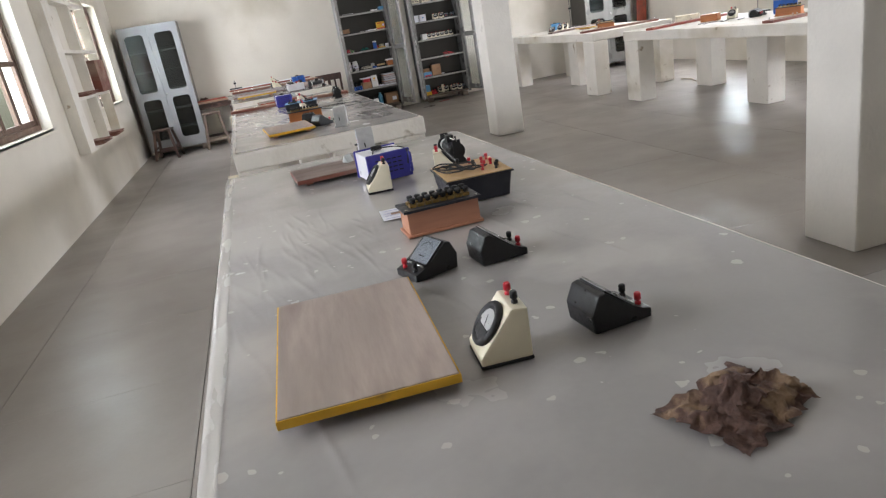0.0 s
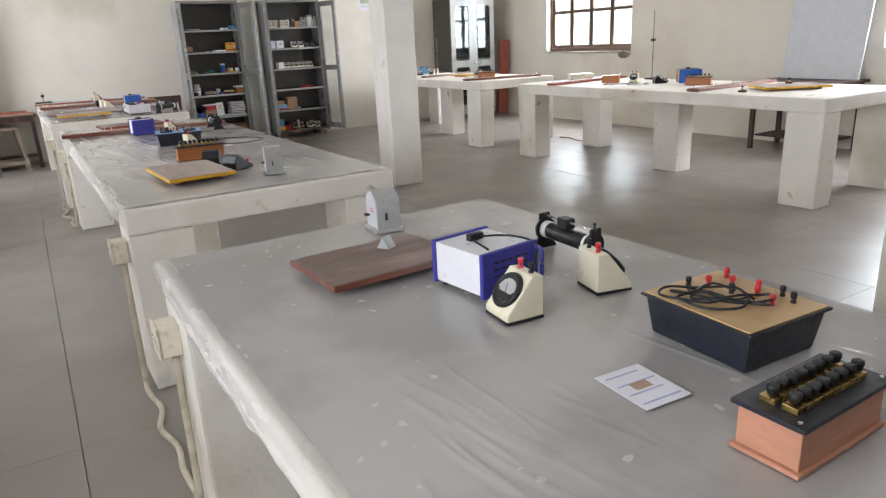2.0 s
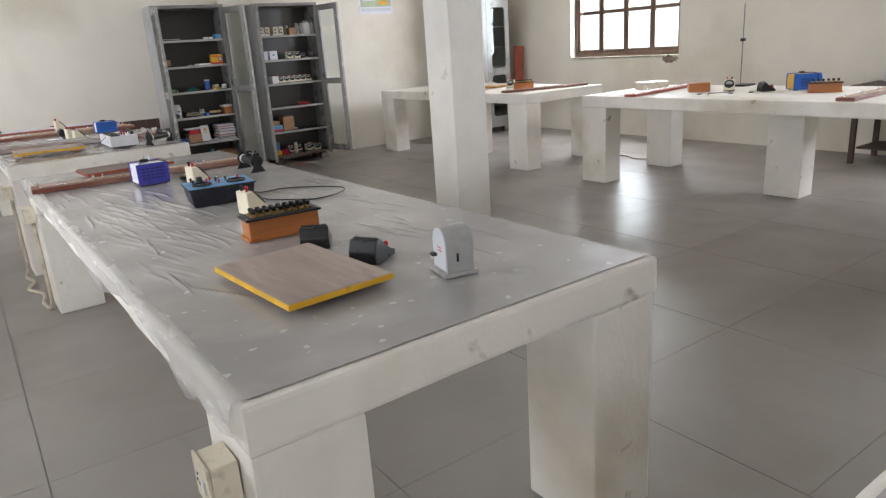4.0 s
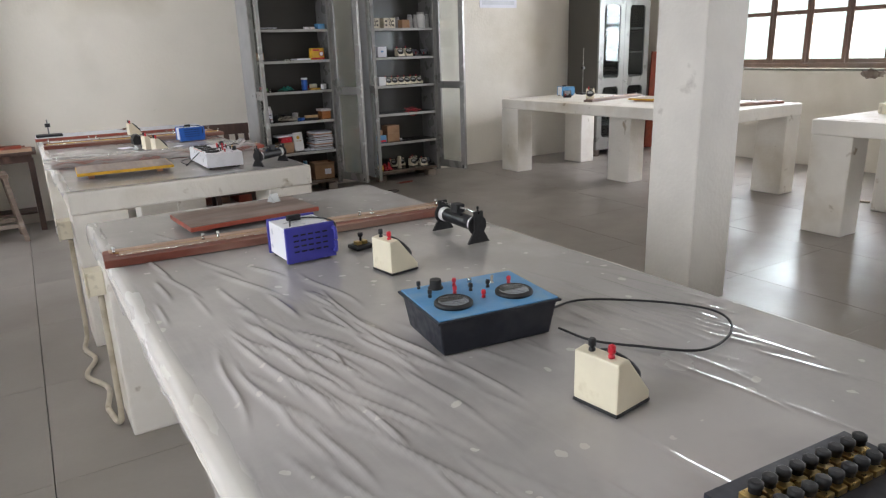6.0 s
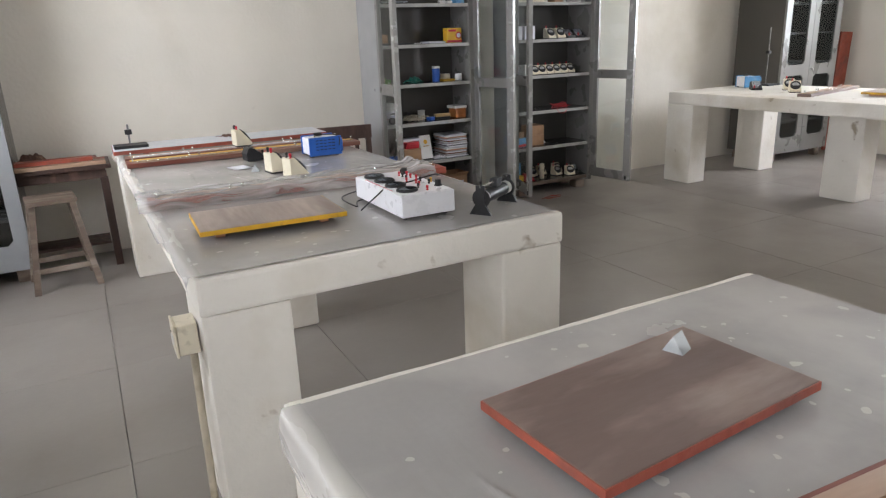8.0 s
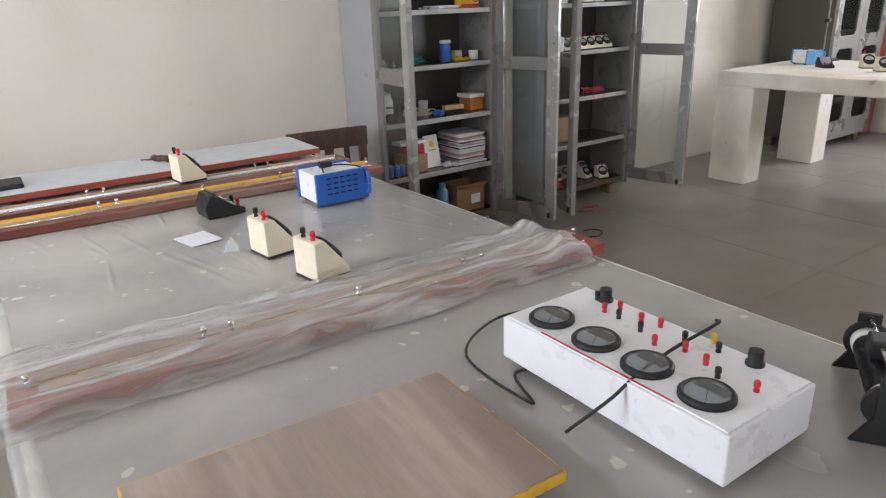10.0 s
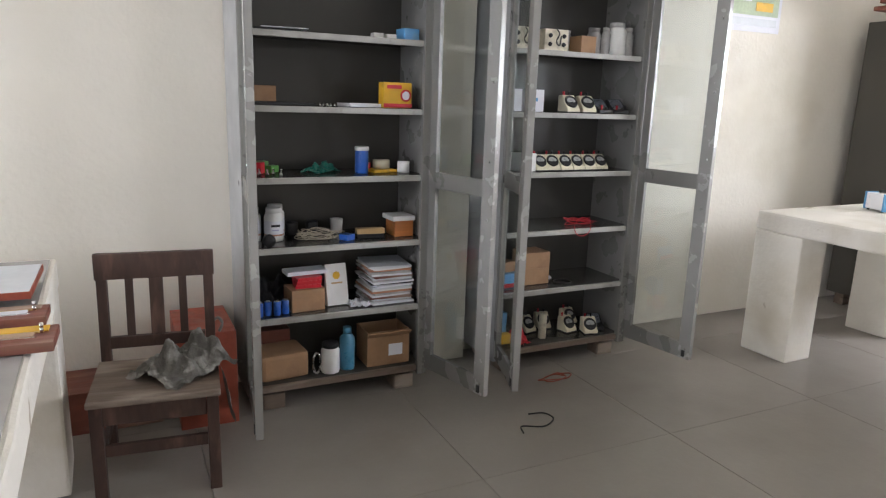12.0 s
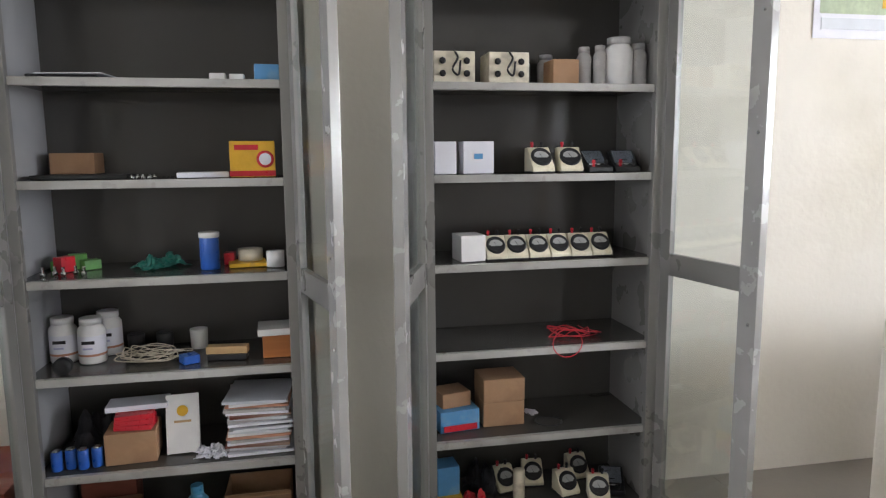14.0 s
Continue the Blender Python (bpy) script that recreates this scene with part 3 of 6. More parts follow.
def cream_meter():
    """A sloping desk meter with a round dial and two terminals on its top."""
    t = thing("desk_meter", pose(0, 0, -5), "cream metal desk meter with round black dial", "meter", "cream desk meters")
    w = 0.05
    body = part("body", soften(prism_body(bmesh.new(), [(-0.05, 0.006), (0.05, 0.006), (0.05, 0.105), (0.02, 0.108), (-0.05, 0.022)], -w, w), 0.004), "cream", t)
    part("base", boxed(-0.051, 0.051, -0.051, 0.051, 0, 0.0065, 0.002), "matt_black", t)
    slope = math.atan2(0.086, 0.07)
    m = Matrix.Translation((0, -0.015, 0.0655)) @ Matrix.Rotation(slope, 4, "X")
    bezel = part("bezel", turned(bmesh.new(), [(0.045, -0.002), (0.046, 0.006), (0.043, 0.011), (0.036, 0.011), (0.034, 0.007)], m, 28), "matt_black", t)
    bm = bmesh.new()
    for i in range(17):
        a = math.pi * i / 16
        slab(bm, 0.031 * math.cos(a), 0.033 * math.cos(a) + 0.0006, -0.001, 0.026 * math.sin(a) + 0.001, 0.0075, 0.0082, 0, m)
    slab(bm, -0.033, 0.033, -0.001, 0.004, 0.0075, 0.0082, 0, m)
    # Dial is grey, not paper white: shelf shade is put into its colour.
    part("dial", turned(bm, [(0.030, 0.0074), (0.030, 0.0078)], m @ Matrix.Translation((0, 0.006, 0)) @ Matrix.Diagonal((1, 0.72, 1, 1)), 24), "greycase", bezel)
    part("pointer", boxed(-0.0006, 0.0006, -0.012, 0.016, 0.0083, 0.009, 0, m @ pose(0, 0, 0, 0, 0, 25)), "matt_black", bezel)
    part("dial_cover", boxed(-0.028, 0.028, -0.029, -0.008, 0.0074, 0.0095, 0.001, m), "matt_black", bezel)
    terminal(t, -0.022, 0.034, 0.105, "red", size=0.85)
    terminal(t, 0.022, 0.034, 0.105, "matt_black", size=0.85)
    return t


def black_meter():
    """A low black wedge-shaped meter with a rectangular glazed scale."""
    t = thing("desk_meter", pose(0, 0, -5), "black bakelite wedge meter with glazed scale", "meter", "black desk meters")
    part("body", soften(prism_body(bmesh.new(), [(-0.072, 0.0), (0.058, 0.0), (0.062, 0.041), (0.045, 0.077), (0.03, 0.080), (-0.035, 0.027), (-0.072, 0.020)], -0.05, 0.05), 0.005), "black", t)
    slope = math.atan2(0.053, 0.065)
    m = Matrix.Translation((0, -0.0025, 0.055)) @ Matrix.Rotation(slope, 4, "X")
    frame_ = part("scale_frame", boxed(-0.044, 0.044, -0.040, 0.040, -0.001, 0.003, 0.001, m), "matt_black", t)
    part("scale", boxed(-0.040, 0.040, -0.034, 0.038, 0.003, 0.0036, 0, m), "paper", frame_)
    bm = bmesh.new()
    for i in range(15):
        a = math.radians(40 + 100 * i / 14)
        slab(bm, 0.032 * math.cos(a) - 0.0005, 0.032 * math.cos(a) + 0.0005, 0.034 * math.sin(a) - 0.012, 0.034 * math.sin(a) - 0.006, 0.0036, 0.004, 0, m)
    slab(bm, -0.012, 0.012, -0.018, -0.014, 0.0036, 0.004, 0, m)
    part("scale_marks", bm, "matt_black", frame_)
    part("scale_glass", boxed(-0.042, 0.042, -0.038, 0.039, 0.006, 0.0075, 0.0005, m), "dial_glass", frame_)
    part("bar", tube(bmesh.new(), [(-0.036, -0.040, 0.031), (0.036, -0.040, 0.031)], 0.003), "chrome", t)
    terminal(t, -0.026, -0.057, 0.022, "red", size=0.85)
    terminal(t, 0.026, -0.057, 0.022, "matt_black", size=0.85)
    return t


def put(source, x, y, z, yaw, label=""):
    return tagged(copy_thing(source, pose(x, y, z, 0, 0, yaw)), label)


def put_small(source, x, y, z, yaw, size):
    ob = copy_thing(source, pose(x, y, z, 0, 0, yaw))
    ob.scale = (size, size, size)
    return ob


def discard(ob):
    for o in [*ob.children_recursive, ob]:
        bpy.data.objects.remove(o)


cm, bk = cream_meter(), black_meter()
for x, y, yaw in ((0.506, 1.209, -95), (0.570, 2.788, -95), (0.868, 2.792, 77), (0.590, 6.365, 98), (0.640, 7.333, 98), (0.524, 11.108, 98), (0.555, 10.857, 99)):
    put(cm, x, y, TOP, yaw)
for x, y, yaw in ((0.742, 1.225, 95), (0.685, 1.72, 95), (0.504, 1.74, -72), (0.615, 5.382, 121), (0.558, 5.675, 150), (0.517, 11.588, 95)):
    put(bk, x, y, TOP, yaw)


def resistance_box(x, y, z, yaw, wood, label, plugs=8, n=0.135):
    t = thing("resistance_box", pose(x, y, z, 0, 0, yaw), label, "resistance box")
    part("plinth", boxed(-n, n, -0.058, 0.058, 0, 0.008, 0.002), wood, t)
    part("body", boxed(-n + 0.008, n - 0.008, -0.052, 0.052, 0.008, 0.078, 0.002), wood, t)
    part("lid", boxed(-n - 0.002, n + 0.002, -0.060, 0.060, 0.078, 0.086, 0.001), "navy", t)
    for r in range(2):
        for i in range(plugs):
            px, py = -n + 0.037 + (2 * n - 0.074) * i / (plugs - 1), -0.018 + 0.036 * r
            part("brass_block", boxed(px - 0.0105, px + 0.0105, py - 0.013, py + 0.013, 0.086, 0.096, 0.0015), "brass", t)
            part("plug", turned(bmesh.new(), [(0.004, 0.096), (0.004, 0.098), (0.0085, 0.099), (0.0085, 0.105), (0.0098, 0.106), (0.0098, 0.113), (0.006, 0.115)], pose(px + 0.003, py, 0), 10), "matt_black", t)
    for sx in (-1, 1):
        part("screw", turned(bmesh.new(), [(0.004, 0.086), (0.004, 0.089)], pose(sx * (n - 0.01), -0.045, 0), 8), "chrome", t)
    return t


resistance_box(0.642, 2.104, TOP, 1, "pinkwood", "pale red wooden resistance box with brass plugs", 8, 0.124)
resistance_box(0.54, 5.945, TOP, -4, "teak", "orange wooden resistance box with black plugs", 9, 0.144)


def panel_meter(parent, x, y, z, r=0.036):
    bezel = part("panel_meter", turned(bmesh.new(), [(r, z), (r, z + 0.006), (r - 0.004, z + 0.010), (r - 0.008, z + 0.010), (r - 0.009, z + 0.006)], pose(x, y, 0), 28), "matt_black", parent)
    bm = turned(bmesh.new(), [(r - 0.0095, z + 0.0062), (r - 0.0095, z + 0.0066)], pose(x, y, 0), 24)
    part("dial", bm, "paper", bezel)
    part("dial_cover", boxed(x - r * 0.62, x + r * 0.62, y + r * 0.1, y + r * 0.62, z + 0.0068, z + 0.009, 0.001), "matt_black", bezel)
    part("pointer", boxed(-0.0006, 0.0006, -r * 0.6, 0.004, z + 0.007, z + 0.0076, 0, pose(x, y, 0, 0, 0, 30)), "matt_black", bezel)
    part("cover_glass", turned(bmesh.new(), [(r - 0.009, z + 0.0092), (r - 0.009, z + 0.0098)], pose(x, y, 0), 24), "dial_glass", bezel)


def tray_body(bm, w, d, h, taper):
    """Adds an open-topped moulded case that widens upwards."""
    a = [bm.verts.new((sx * (w / 2 - taper), sy * (d / 2 - taper), 0)) for sx, sy in ((-1, -1), (1, -1), (1, 1), (-1, 1))]
    b = [bm.verts.new((sx * w / 2, sy * d / 2, h)) for sx, sy in ((-1, -1), (1, -1), (1, 1), (-1, 1))]
    for i in range(4):
        bm.faces.new((a[i], a[(i + 1) % 4], b[(i + 1) % 4], b[i]))
    bm.faces.new(a[::-1])
    bm.faces.new(b)
    bmesh.ops.bevel(bm, geom=list(bm.edges), offset=0.005, segments=2, profile=0.6, affect="EDGES")
    return bm


def circuit_box(x, y, z, yaw, w, d, h, panel, label):
    t = thing("circuit_trainer", pose(x, y, z, 0, 0, yaw), label, "instrument")
    part("case", tray_body(bmesh.new(), w - 0.016, d - 0.016, h, 0.012), "navy", t)
    part("rim", boxed(-w / 2, w / 2, -d / 2, d / 2, h, h + 0.006, 0.002), "navy", t)
    part("panel", boxed(-w / 2 + 0.006, w / 2 - 0.006, -d / 2 + 0.006, d / 2 - 0.006, h + 0.006, h + 0.009, 0.001), panel, t)
    return t


def lead(points, radius=0.0028, mat="matt_black", label="black insulated lead lying on a bench", z=None):
    ob = part("cable", tube(bmesh.new(), smooth_path(points), radius, 7), mat)
    return tagged(ob, label, "cable")


blue = circuit_box(0.58, 6.794, TOP, -7, 0.315, 0.24, 0.082, "skyblue", "black circuit trainer box with light blue meter panel")
panel_meter(blue, -0.080, -0.035, 0.091, 0.045)
panel_meter(blue, 0.078, -0.037, 0.091, 0.045)
for px, py, c in ((-0.047, 0.027, "red"), (0.0, -0.031, "red"), (0.10, 0.026, "red"), (-0.024, 0.079, "red"), (-0.11, 0.10, "matt_black"), (-0.11, 0.031, "matt_black"), (-0.005, 0.026, "matt_black"), (0.042, 0.027, "matt_black"), (0.009, 0.06, "chrome")):
    terminal(blue, px, py, 0.091, c, size=0.62)
part("knob", turned(bmesh.new(), [(0.019, 0.091), (0.019, 0.094), (0.015, 0.095), (0.014, 0.114)], pose(-0.072, 0.083, 0), 16), "matt_black", blue)
part("switch", turned(bmesh.new(), [(0.006, 0.091), (0.006, 0.095), (0.0025, 0.096), (0.004, 0.113)], pose(0.066, 0.072, 0, 12), 10), "chrome", blue)
lead([(0.735, 6.754, TOP + 0.02), (0.795, 6.784, TOP + 0.004), (0.915, 6.784, TOP + 0.003), (1.065, 6.644, TOP + 0.004), (1.115, 6.524, TOP + 0.004), (1.045, 6.434, TOP + 0.004), (0.905, 6.404, TOP + 0.004), (0.805, 6.504, TOP + 0.003), (0.745, 6.584, TOP + 0.004), (0.730, 6.674, TOP + 0.006)], 0.003)

tanbox = circuit_box(0.85, 2.403, TOP, -3, 0.245, 0.28, 0.085, "tan", "black circuit trainer box with tan terminal panel")
for i, (px, py, c) in enumerate(((0.02, 0.08, "red"), (0.06, 0.05, "red"), (0.08, 0.0, "red"), (0.05, -0.02, "red"), (0.09, -0.05, "matt_black"), (0.03, -0.07, "red"), (0.075, -0.085, "matt_black"), (-0.02, 0.10, "matt_black"), (0.02, 0.02, "matt_black"), (0.09, 0.09, "red"))):
    terminal(tanbox, px, py, 0.094, c, size=0.75)
rnd = random.Random(5)
pts = [(0.815 + 0.085 * math.cos(a * 1.13) * (0.6 + 0.4 * math.sin(a * 0.7)), 2.41 + 0.11 * math.sin(a) * (0.7 + 0.3 * math.cos(a * 1.9)), TOP + 0.099 + 0.010 * rnd.random()) for a in (i * 0.55 for i in range(42))]
lead(pts, 0.0028, "matt_black", "tangle of black leads heaped on a circuit trainer")


def power_supply(x, y, z, yaw, panel, body, w=0.205, d=0.205, h=0.135, label="", slots=True):
    t = thing("power_supply", pose(x, y, z, 0, 0, yaw), label, "power supply")
    part("case", boxed(-w / 2 + 0.006, w / 2 - 0.006, -d / 2 + 0.01, d / 2 - 0.01, 0.012, h - 0.006, 0.003), body, t)
    for sy in (-1, 1):
        y0 = sy * d / 2
        face = part("end_panel", boxed(-w / 2, w / 2, min(y0, y0 - sy * 0.014), max(y0, y0 - sy * 0.014), 0.006, h, 0.004), panel, t)
        for sx in (1,):
            hx = sx * (w / 2 - 0.008)
            part("handle", tube(bmesh.new(), smooth_path([(hx, y0 - sy * 0.006, h - 0.02), (hx, y0 + sy * 0.018, h - 0.022), (hx, y0 + sy * 0.022, h / 2), (hx, y0 + sy * 0.018, 0.03), (hx, y0 - sy * 0.006, 0.028)], 5), 0.006, 7), panel, t)
        if slots:
            for r in range(4):
                for c in range(5):
                    part("vent_slot", boxed(-0.06 + c * 0.025, -0.043 + c * 0.025, min(y0, y0 + sy * 0.0012), max(y0, y0 + sy * 0.0012), 0.04 + r * 0.018, 0.045 + r * 0.018), "matt_black", face)
    for sx in (-1, 1):
        for sy in (-1, 1):
            part("foot", turned(bmesh.new(), [(0.009, 0), (0.009, 0.013)], pose(sx * w * 0.38, sy * d * 0.36, 0), 10), "matt_black", t)
    part("cord", tube(bmesh.new(), smooth_path([(-0.06, -d / 2 + 0.02, h + 0.003), (-0.02, 0.02, h + 0.002), (0.03, 0.0, h + 0.004), (0.07, -0.05, h + 0.003), (0.085, -d / 2 - 0.004, h - 0.01), (0.08, -d / 2 - 0.006, 0.06)], 7), 0.003, 7), "matt_black", t)
    part("plug", soften(boxed(-0.035, 0.012, 0.012, 0.032, h - 0.003, h + 0.016), 0.004), "matt_black", t)
    return t


power_supply(0.637, 3.006, TOP, 6.6, "royal", "white", 0.195, 0.209, 0.126, label="white power supply with dark blue end panels")
power_supply(0.455, 7.655, TOP, 2, "royal", "white", 0.17, 0.18, 0.124, label="white power supply with dark blue slotted panels")
power_supply(0.90, 11.496, TOP, 0, "azure", "white", 0.20, 0.17, 0.115, label="bright blue slotted power supply with white top")


def rheostat(x, y, z, yaw, label="black wire-wound rheostat with white ceramic ends", n=0.13):
    t = thing("rheostat", pose(x, y, z, 0, 0, yaw), label, "rheostat")
    lie = Matrix.Translation((0, 0, 0.062)) @ Matrix.Rotation(radians(90), 4, "Y")
    part("coil", turned(bmesh.new(), [(0.024 + 0.0012 * (i % 2), -0.085 + 0.17 * i / 60) for i in range(61)], lie, 20), "black", t)
    for s in (-1, 1):
        part("ceramic_end", turned(bmesh.new(), [(0.0255, s * 0.085), (0.0265, s * 0.09), (0.0265, s * 0.112)] if s > 0 else [(0.0265, -0.112), (0.0265, -0.09), (0.0255, -0.085)], lie, 20), "whiteplastic", t)
        part("end_plate", turned(bmesh.new(), [(0.036, s * 0.112 - 0.004), (0.037, s * 0.112), (0.036, s * 0.112 + 0.005), (0.02, s * 0.112 + 0.008)], lie, 20), "matt_black", t)
        bm = bmesh.new()
        prism_body(bm, [(-0.045, 0), (0.045, 0), (0.040, 0.008), (0.018, 0.045), (0.018, 0.112), (-0.018, 0.112), (-0.018, 0.045), (-0.040, 0.008)], s * 0.118 - 0.004, s * 0.118 + 0.004)
        part("bracket", bm, "matt_black", t)
    part("slider_rod", tube(bmesh.new(), [(-0.122, 0, 0.106), (0.122, 0, 0.106)], 0.0035), "chrome", t)
    part("slider", soften(boxed(-0.01, 0.034, -0.017, 0.017, 0.086, 0.118), 0.004), "matt_black", t)
    terminal(t, -0.115, 0.0, 0.112, "matt_black", size=0.55)
    return t


rheostat(0.965, 3.04, TOP, 87)
rheostat(1.015, 7.54, TOP, 90)
rheostat(1.02, 9.74, TOP, 32, "chrome and black wire-wound rheostat on a bench")


def drawing_board(x, y, z, yaw, w, d, top, edge, label, feet=0.018, thick=0.018):
    t = thing("drawing_board", pose(x, y, z, 0, 0, yaw), label, "board")
    part("board", boxed(-w / 2 + 0.003, w / 2 - 0.003, -d / 2 + 0.003, d / 2 - 0.003, feet, feet + thick, 0.002), top, t)
    for a, b, c, e in ((-w / 2, w / 2, -d / 2, -d / 2 + 0.0035), (-w / 2, w / 2, d / 2 - 0.0035, d / 2), (-w / 2, -w / 2 + 0.0035, -d / 2 + 0.0035, d / 2 - 0.0035), (w / 2 - 0.0035, w / 2, -d / 2 + 0.0035, d / 2 - 0.0035)):
        part("painted_edge", boxed(a, b, c, e, feet - 0.001, feet + thick - 0.002, 0.0008), edge, t)
    for s in (-1, 1):
        part("batten", boxed(s * w * 0.36 - 0.016, s * w * 0.36 + 0.016, -d / 2 + 0.05, d / 2 - 0.05, 0, feet, 0.002), "redwood" if edge != "yellow" else "pinkwood", t)
    return t


drawing_board(0.252, 1.39, TOP, -3, 0.325, 0.53, "ply", "yellow", "grey plywood drawing board with yellow edges")
drawing_board(0.354, 5.36, TOP, 4, 0.337, 0.50, "ply", "yellow", "weathered plywood drawing board with yellow edges")
drawing_board(0.465, 3.315, TOP, 3, 0.42, 0.30, "brownboard", "redwood", "dark red-brown drawing board on battens")
drawing_board(0.455, 8.327, TOP, 4, 0.53, 0.30, "brownboard", "redpaint", "dusty brown drawing board with red edges")
drawing_board(0.207, 10.06, TOP, -2, 0.525, 0.33, "ply", "yellow", "grey plywood board with bright yellow edges", 0.024)


def glass_prism(x, y, z, yaw, label="small clear triangular glass prism"):
    bm = prism_body(bmesh.new(), [(-0.022, 0), (0.022, 0), (0, 0.036)], -0.02, 0.02)
    ob = part("glass_prism", soften(bm, 0.0012), "prism")
    ob.matrix_world = pose(x, y, z, 0, 0, yaw)
    return tagged(ob, label, "prism", "glass prisms")


glass_prism(0.53, 3.38, TOP + 0.036, 30)
glass_prism(0.61, 8.42, TOP + 0.036, 20)
glass_prism(0.428, 11.20, TOP, 70)


def metre_bridge(x, y, z, yaw, length, width, label, strips=("strip", "strip"), wood="redwood", h=0.026):
    t = thing("metre_bridge", pose(x, y, z, 0, 0, yaw), label, "metre bridge", "metre bridges")
    n = length / 2
    part("base_board", boxed(-n, n, -width / 2, width / 2, 0.0, h, 0.003), wood, t)
    part("scale", boxed(-n + 0.05, n - 0.05, -0.028, 0.004, h, h + 0.005, 0.001), strips[0], t)
    part("scale", boxed(-n + 0.02, n - 0.02, 0.018, width / 2 - 0.012, h, h + 0.004, 0.001), strips[1], t)
    for a, b in ((-n + 0.03, -n * 0.52), (-n * 0.45, n * 0.45), (n * 0.52, n - 0.03)):
        part("copper_strip", boxed(a, b, 0.008, 0.016, h, h + 0.003), "brass", t)
    part("wire", tube(bmesh.new(), [(-n + 0.04, -0.04, h + 0.006), (n - 0.04, -0.04, h + 0.006)], 0.001, 5), "chrome", t)
    for fx in (-n + 0.035, -n * 0.5, -n * 0.42, n * 0.0, n * 0.42, n * 0.5, n - 0.035):
        part("binding_post", turned(bmesh.new(), [(0.005, h), (0.005, h + 0.012), (0.003, h + 0.013), (0.0055, h + 0.016), (0.0055, h + 0.026)], pose(fx, 0.012, 0), 9), "chrome", t)
    return t


metre_bridge(0.53, 7.947, TOP, -2.9, 1.303, 0.145, "red-brown wooden metre bridge with pale scales")
metre_bridge(0.53, 10.60, TOP, -2.0, 1.38, 0.15, "red-edged wooden metre bridge partly wrapped in plastic", wood="redpaint", h=0.03)
metre_bridge(0.535, 11.81, TOP, -2.0, 1.40, 0.15, "dark red metre bridge with cream and yellow scales", ("strip", "yellow"))
metre_bridge(0.52, 12.02, TOP, -1.5, 1.36, 0.13, "dark red metre bridge with pale scale", ("paper", "strip"))
drawing_board(0.47, 12.32, TOP, -1, 1.36, 0.36, "palegrey", "redpaint", "long pale board with red painted edges", 0.03, 0.024)
put(cm, 0.54, 12.02, TOP + 0.031, 96, "cream desk meter standing between long boards")


def plastic_wrap(x, y, z, length, width):
    """Loose clear film that lies in folds over a long board."""
    bm = bmesh.new()
    rows = []
    for j in range(90):
        u = j / 89
        row = []
        for i in range(15):
            v = i / 14
            base = 0.037 * max(0.0, math.sin(math.pi * v)) ** 0.25
            k = abs(noise.noise(Vector((u * 9 + v * 3, v * 5, 2.0)))) * 0.012 + abs(noise.noise(Vector((u * 4 - v * 2, v * 12, 7)))) * 0.022
            bunch = 0.032 * math.exp(-((u - 0.955) / 0.035) ** 2) * (0.6 + 0.8 * noise.noise(Vector((u * 40, v * 6, 1))))
            row.append(bm.verts.new((-length / 2 + u * length, -width / 2 + v * width + 0.012 * noise.noise(Vector((u * 9, v, 4))), max(0.0015, base + k * (base > 0.01) + bunch * (base > 0.02)))))
        rows.append(row)
    for a, b in zip(rows, rows[1:]):
        for i in range(14):
            bm.faces.new((a[i], a[i + 1], b[i + 1], b[i])).smooth = True
    ob = part("plastic_wrap", bm, "film")
    ob.matrix_world = pose(x, y, z, 0, 0, -1.5)
    return tagged(ob, "crumpled clear plastic film draped over a board", "film")


plastic_wrap(0.475, 10.635, TOP, 1.36, 0.29)


def arched_case(x, y, z, yaw):
    """A grey metal case with a round top and a pale plate on its face."""
    t = thing("arched_case", pose(x, y, z, 0, 0, yaw), "grey metal instrument case with rounded top", "instrument", "arched cases")
    arc = [(-0.052, 0.012)] + [(-0.052 * math.cos(math.pi * i / 14), 0.092 + 0.052 * math.sin(math.pi * i / 14)) for i in range(15)] + [(0.052, 0.012)]
    turn = Matrix.Rotation(radians(-90), 4, "Z")
    part("shell", prism_body(bmesh.new(), arc, -0.045, 0.04, turn), "greycase", t)
    part("flange", boxed(-0.06, 0.06, -0.052, 0.055, 0, 0.012, 0.002), "greycase", t)
    inner = [(y * 0.88, 0.018 + (z - 0.012) * 0.93) for y, z in arc]
    part("face_plate", prism_body(bmesh.new(), inner, 0.04, 0.0425, turn), "palegrey", t)
    part("key", boxed(-0.036, -0.014, -0.058, -0.043, 0.052, 0.06, 0.002), "matt_black", t)
    bm = bmesh.new()
    for r in range(2):
        slab(bm, -0.008, 0.022 - r * 0.006, -0.0434, -0.0424, 0.072 + r * 0.009, 0.0755 + r * 0.009)
    part("red_print", bm, "red", t)
    part("latch", boxed(0.052, 0.056, -0.01, -0.004, 0.045, 0.07, 0.001), "matt_black", t)
    return t


arched_case(0.675, 3.69, TOP, -95)
arched_case(0.73, 5.09, TOP, -102)


def plug_key(x, y, z, yaw):
    t = thing("plug_key", pose(x, y, z, 0, 0, yaw), "small black and brass plug key", "key", "plug keys")
    part("base", soften(boxed(-0.035, 0.035, -0.03, 0.03, 0, 0.014), 0.003), "matt_black", t)
    for s in (-1, 1):
        part("brass_block", boxed(s * 0.012 - 0.009, s * 0.012 + 0.009, -0.012, 0.012, 0.014, 0.026, 0.001), "brass", t)
    part("knob", turned(bmesh.new(), [(0.004, 0.026), (0.004, 0.04), (0.009, 0.042), (0.009, 0.054)], None, 10), "matt_black", t)
    return t


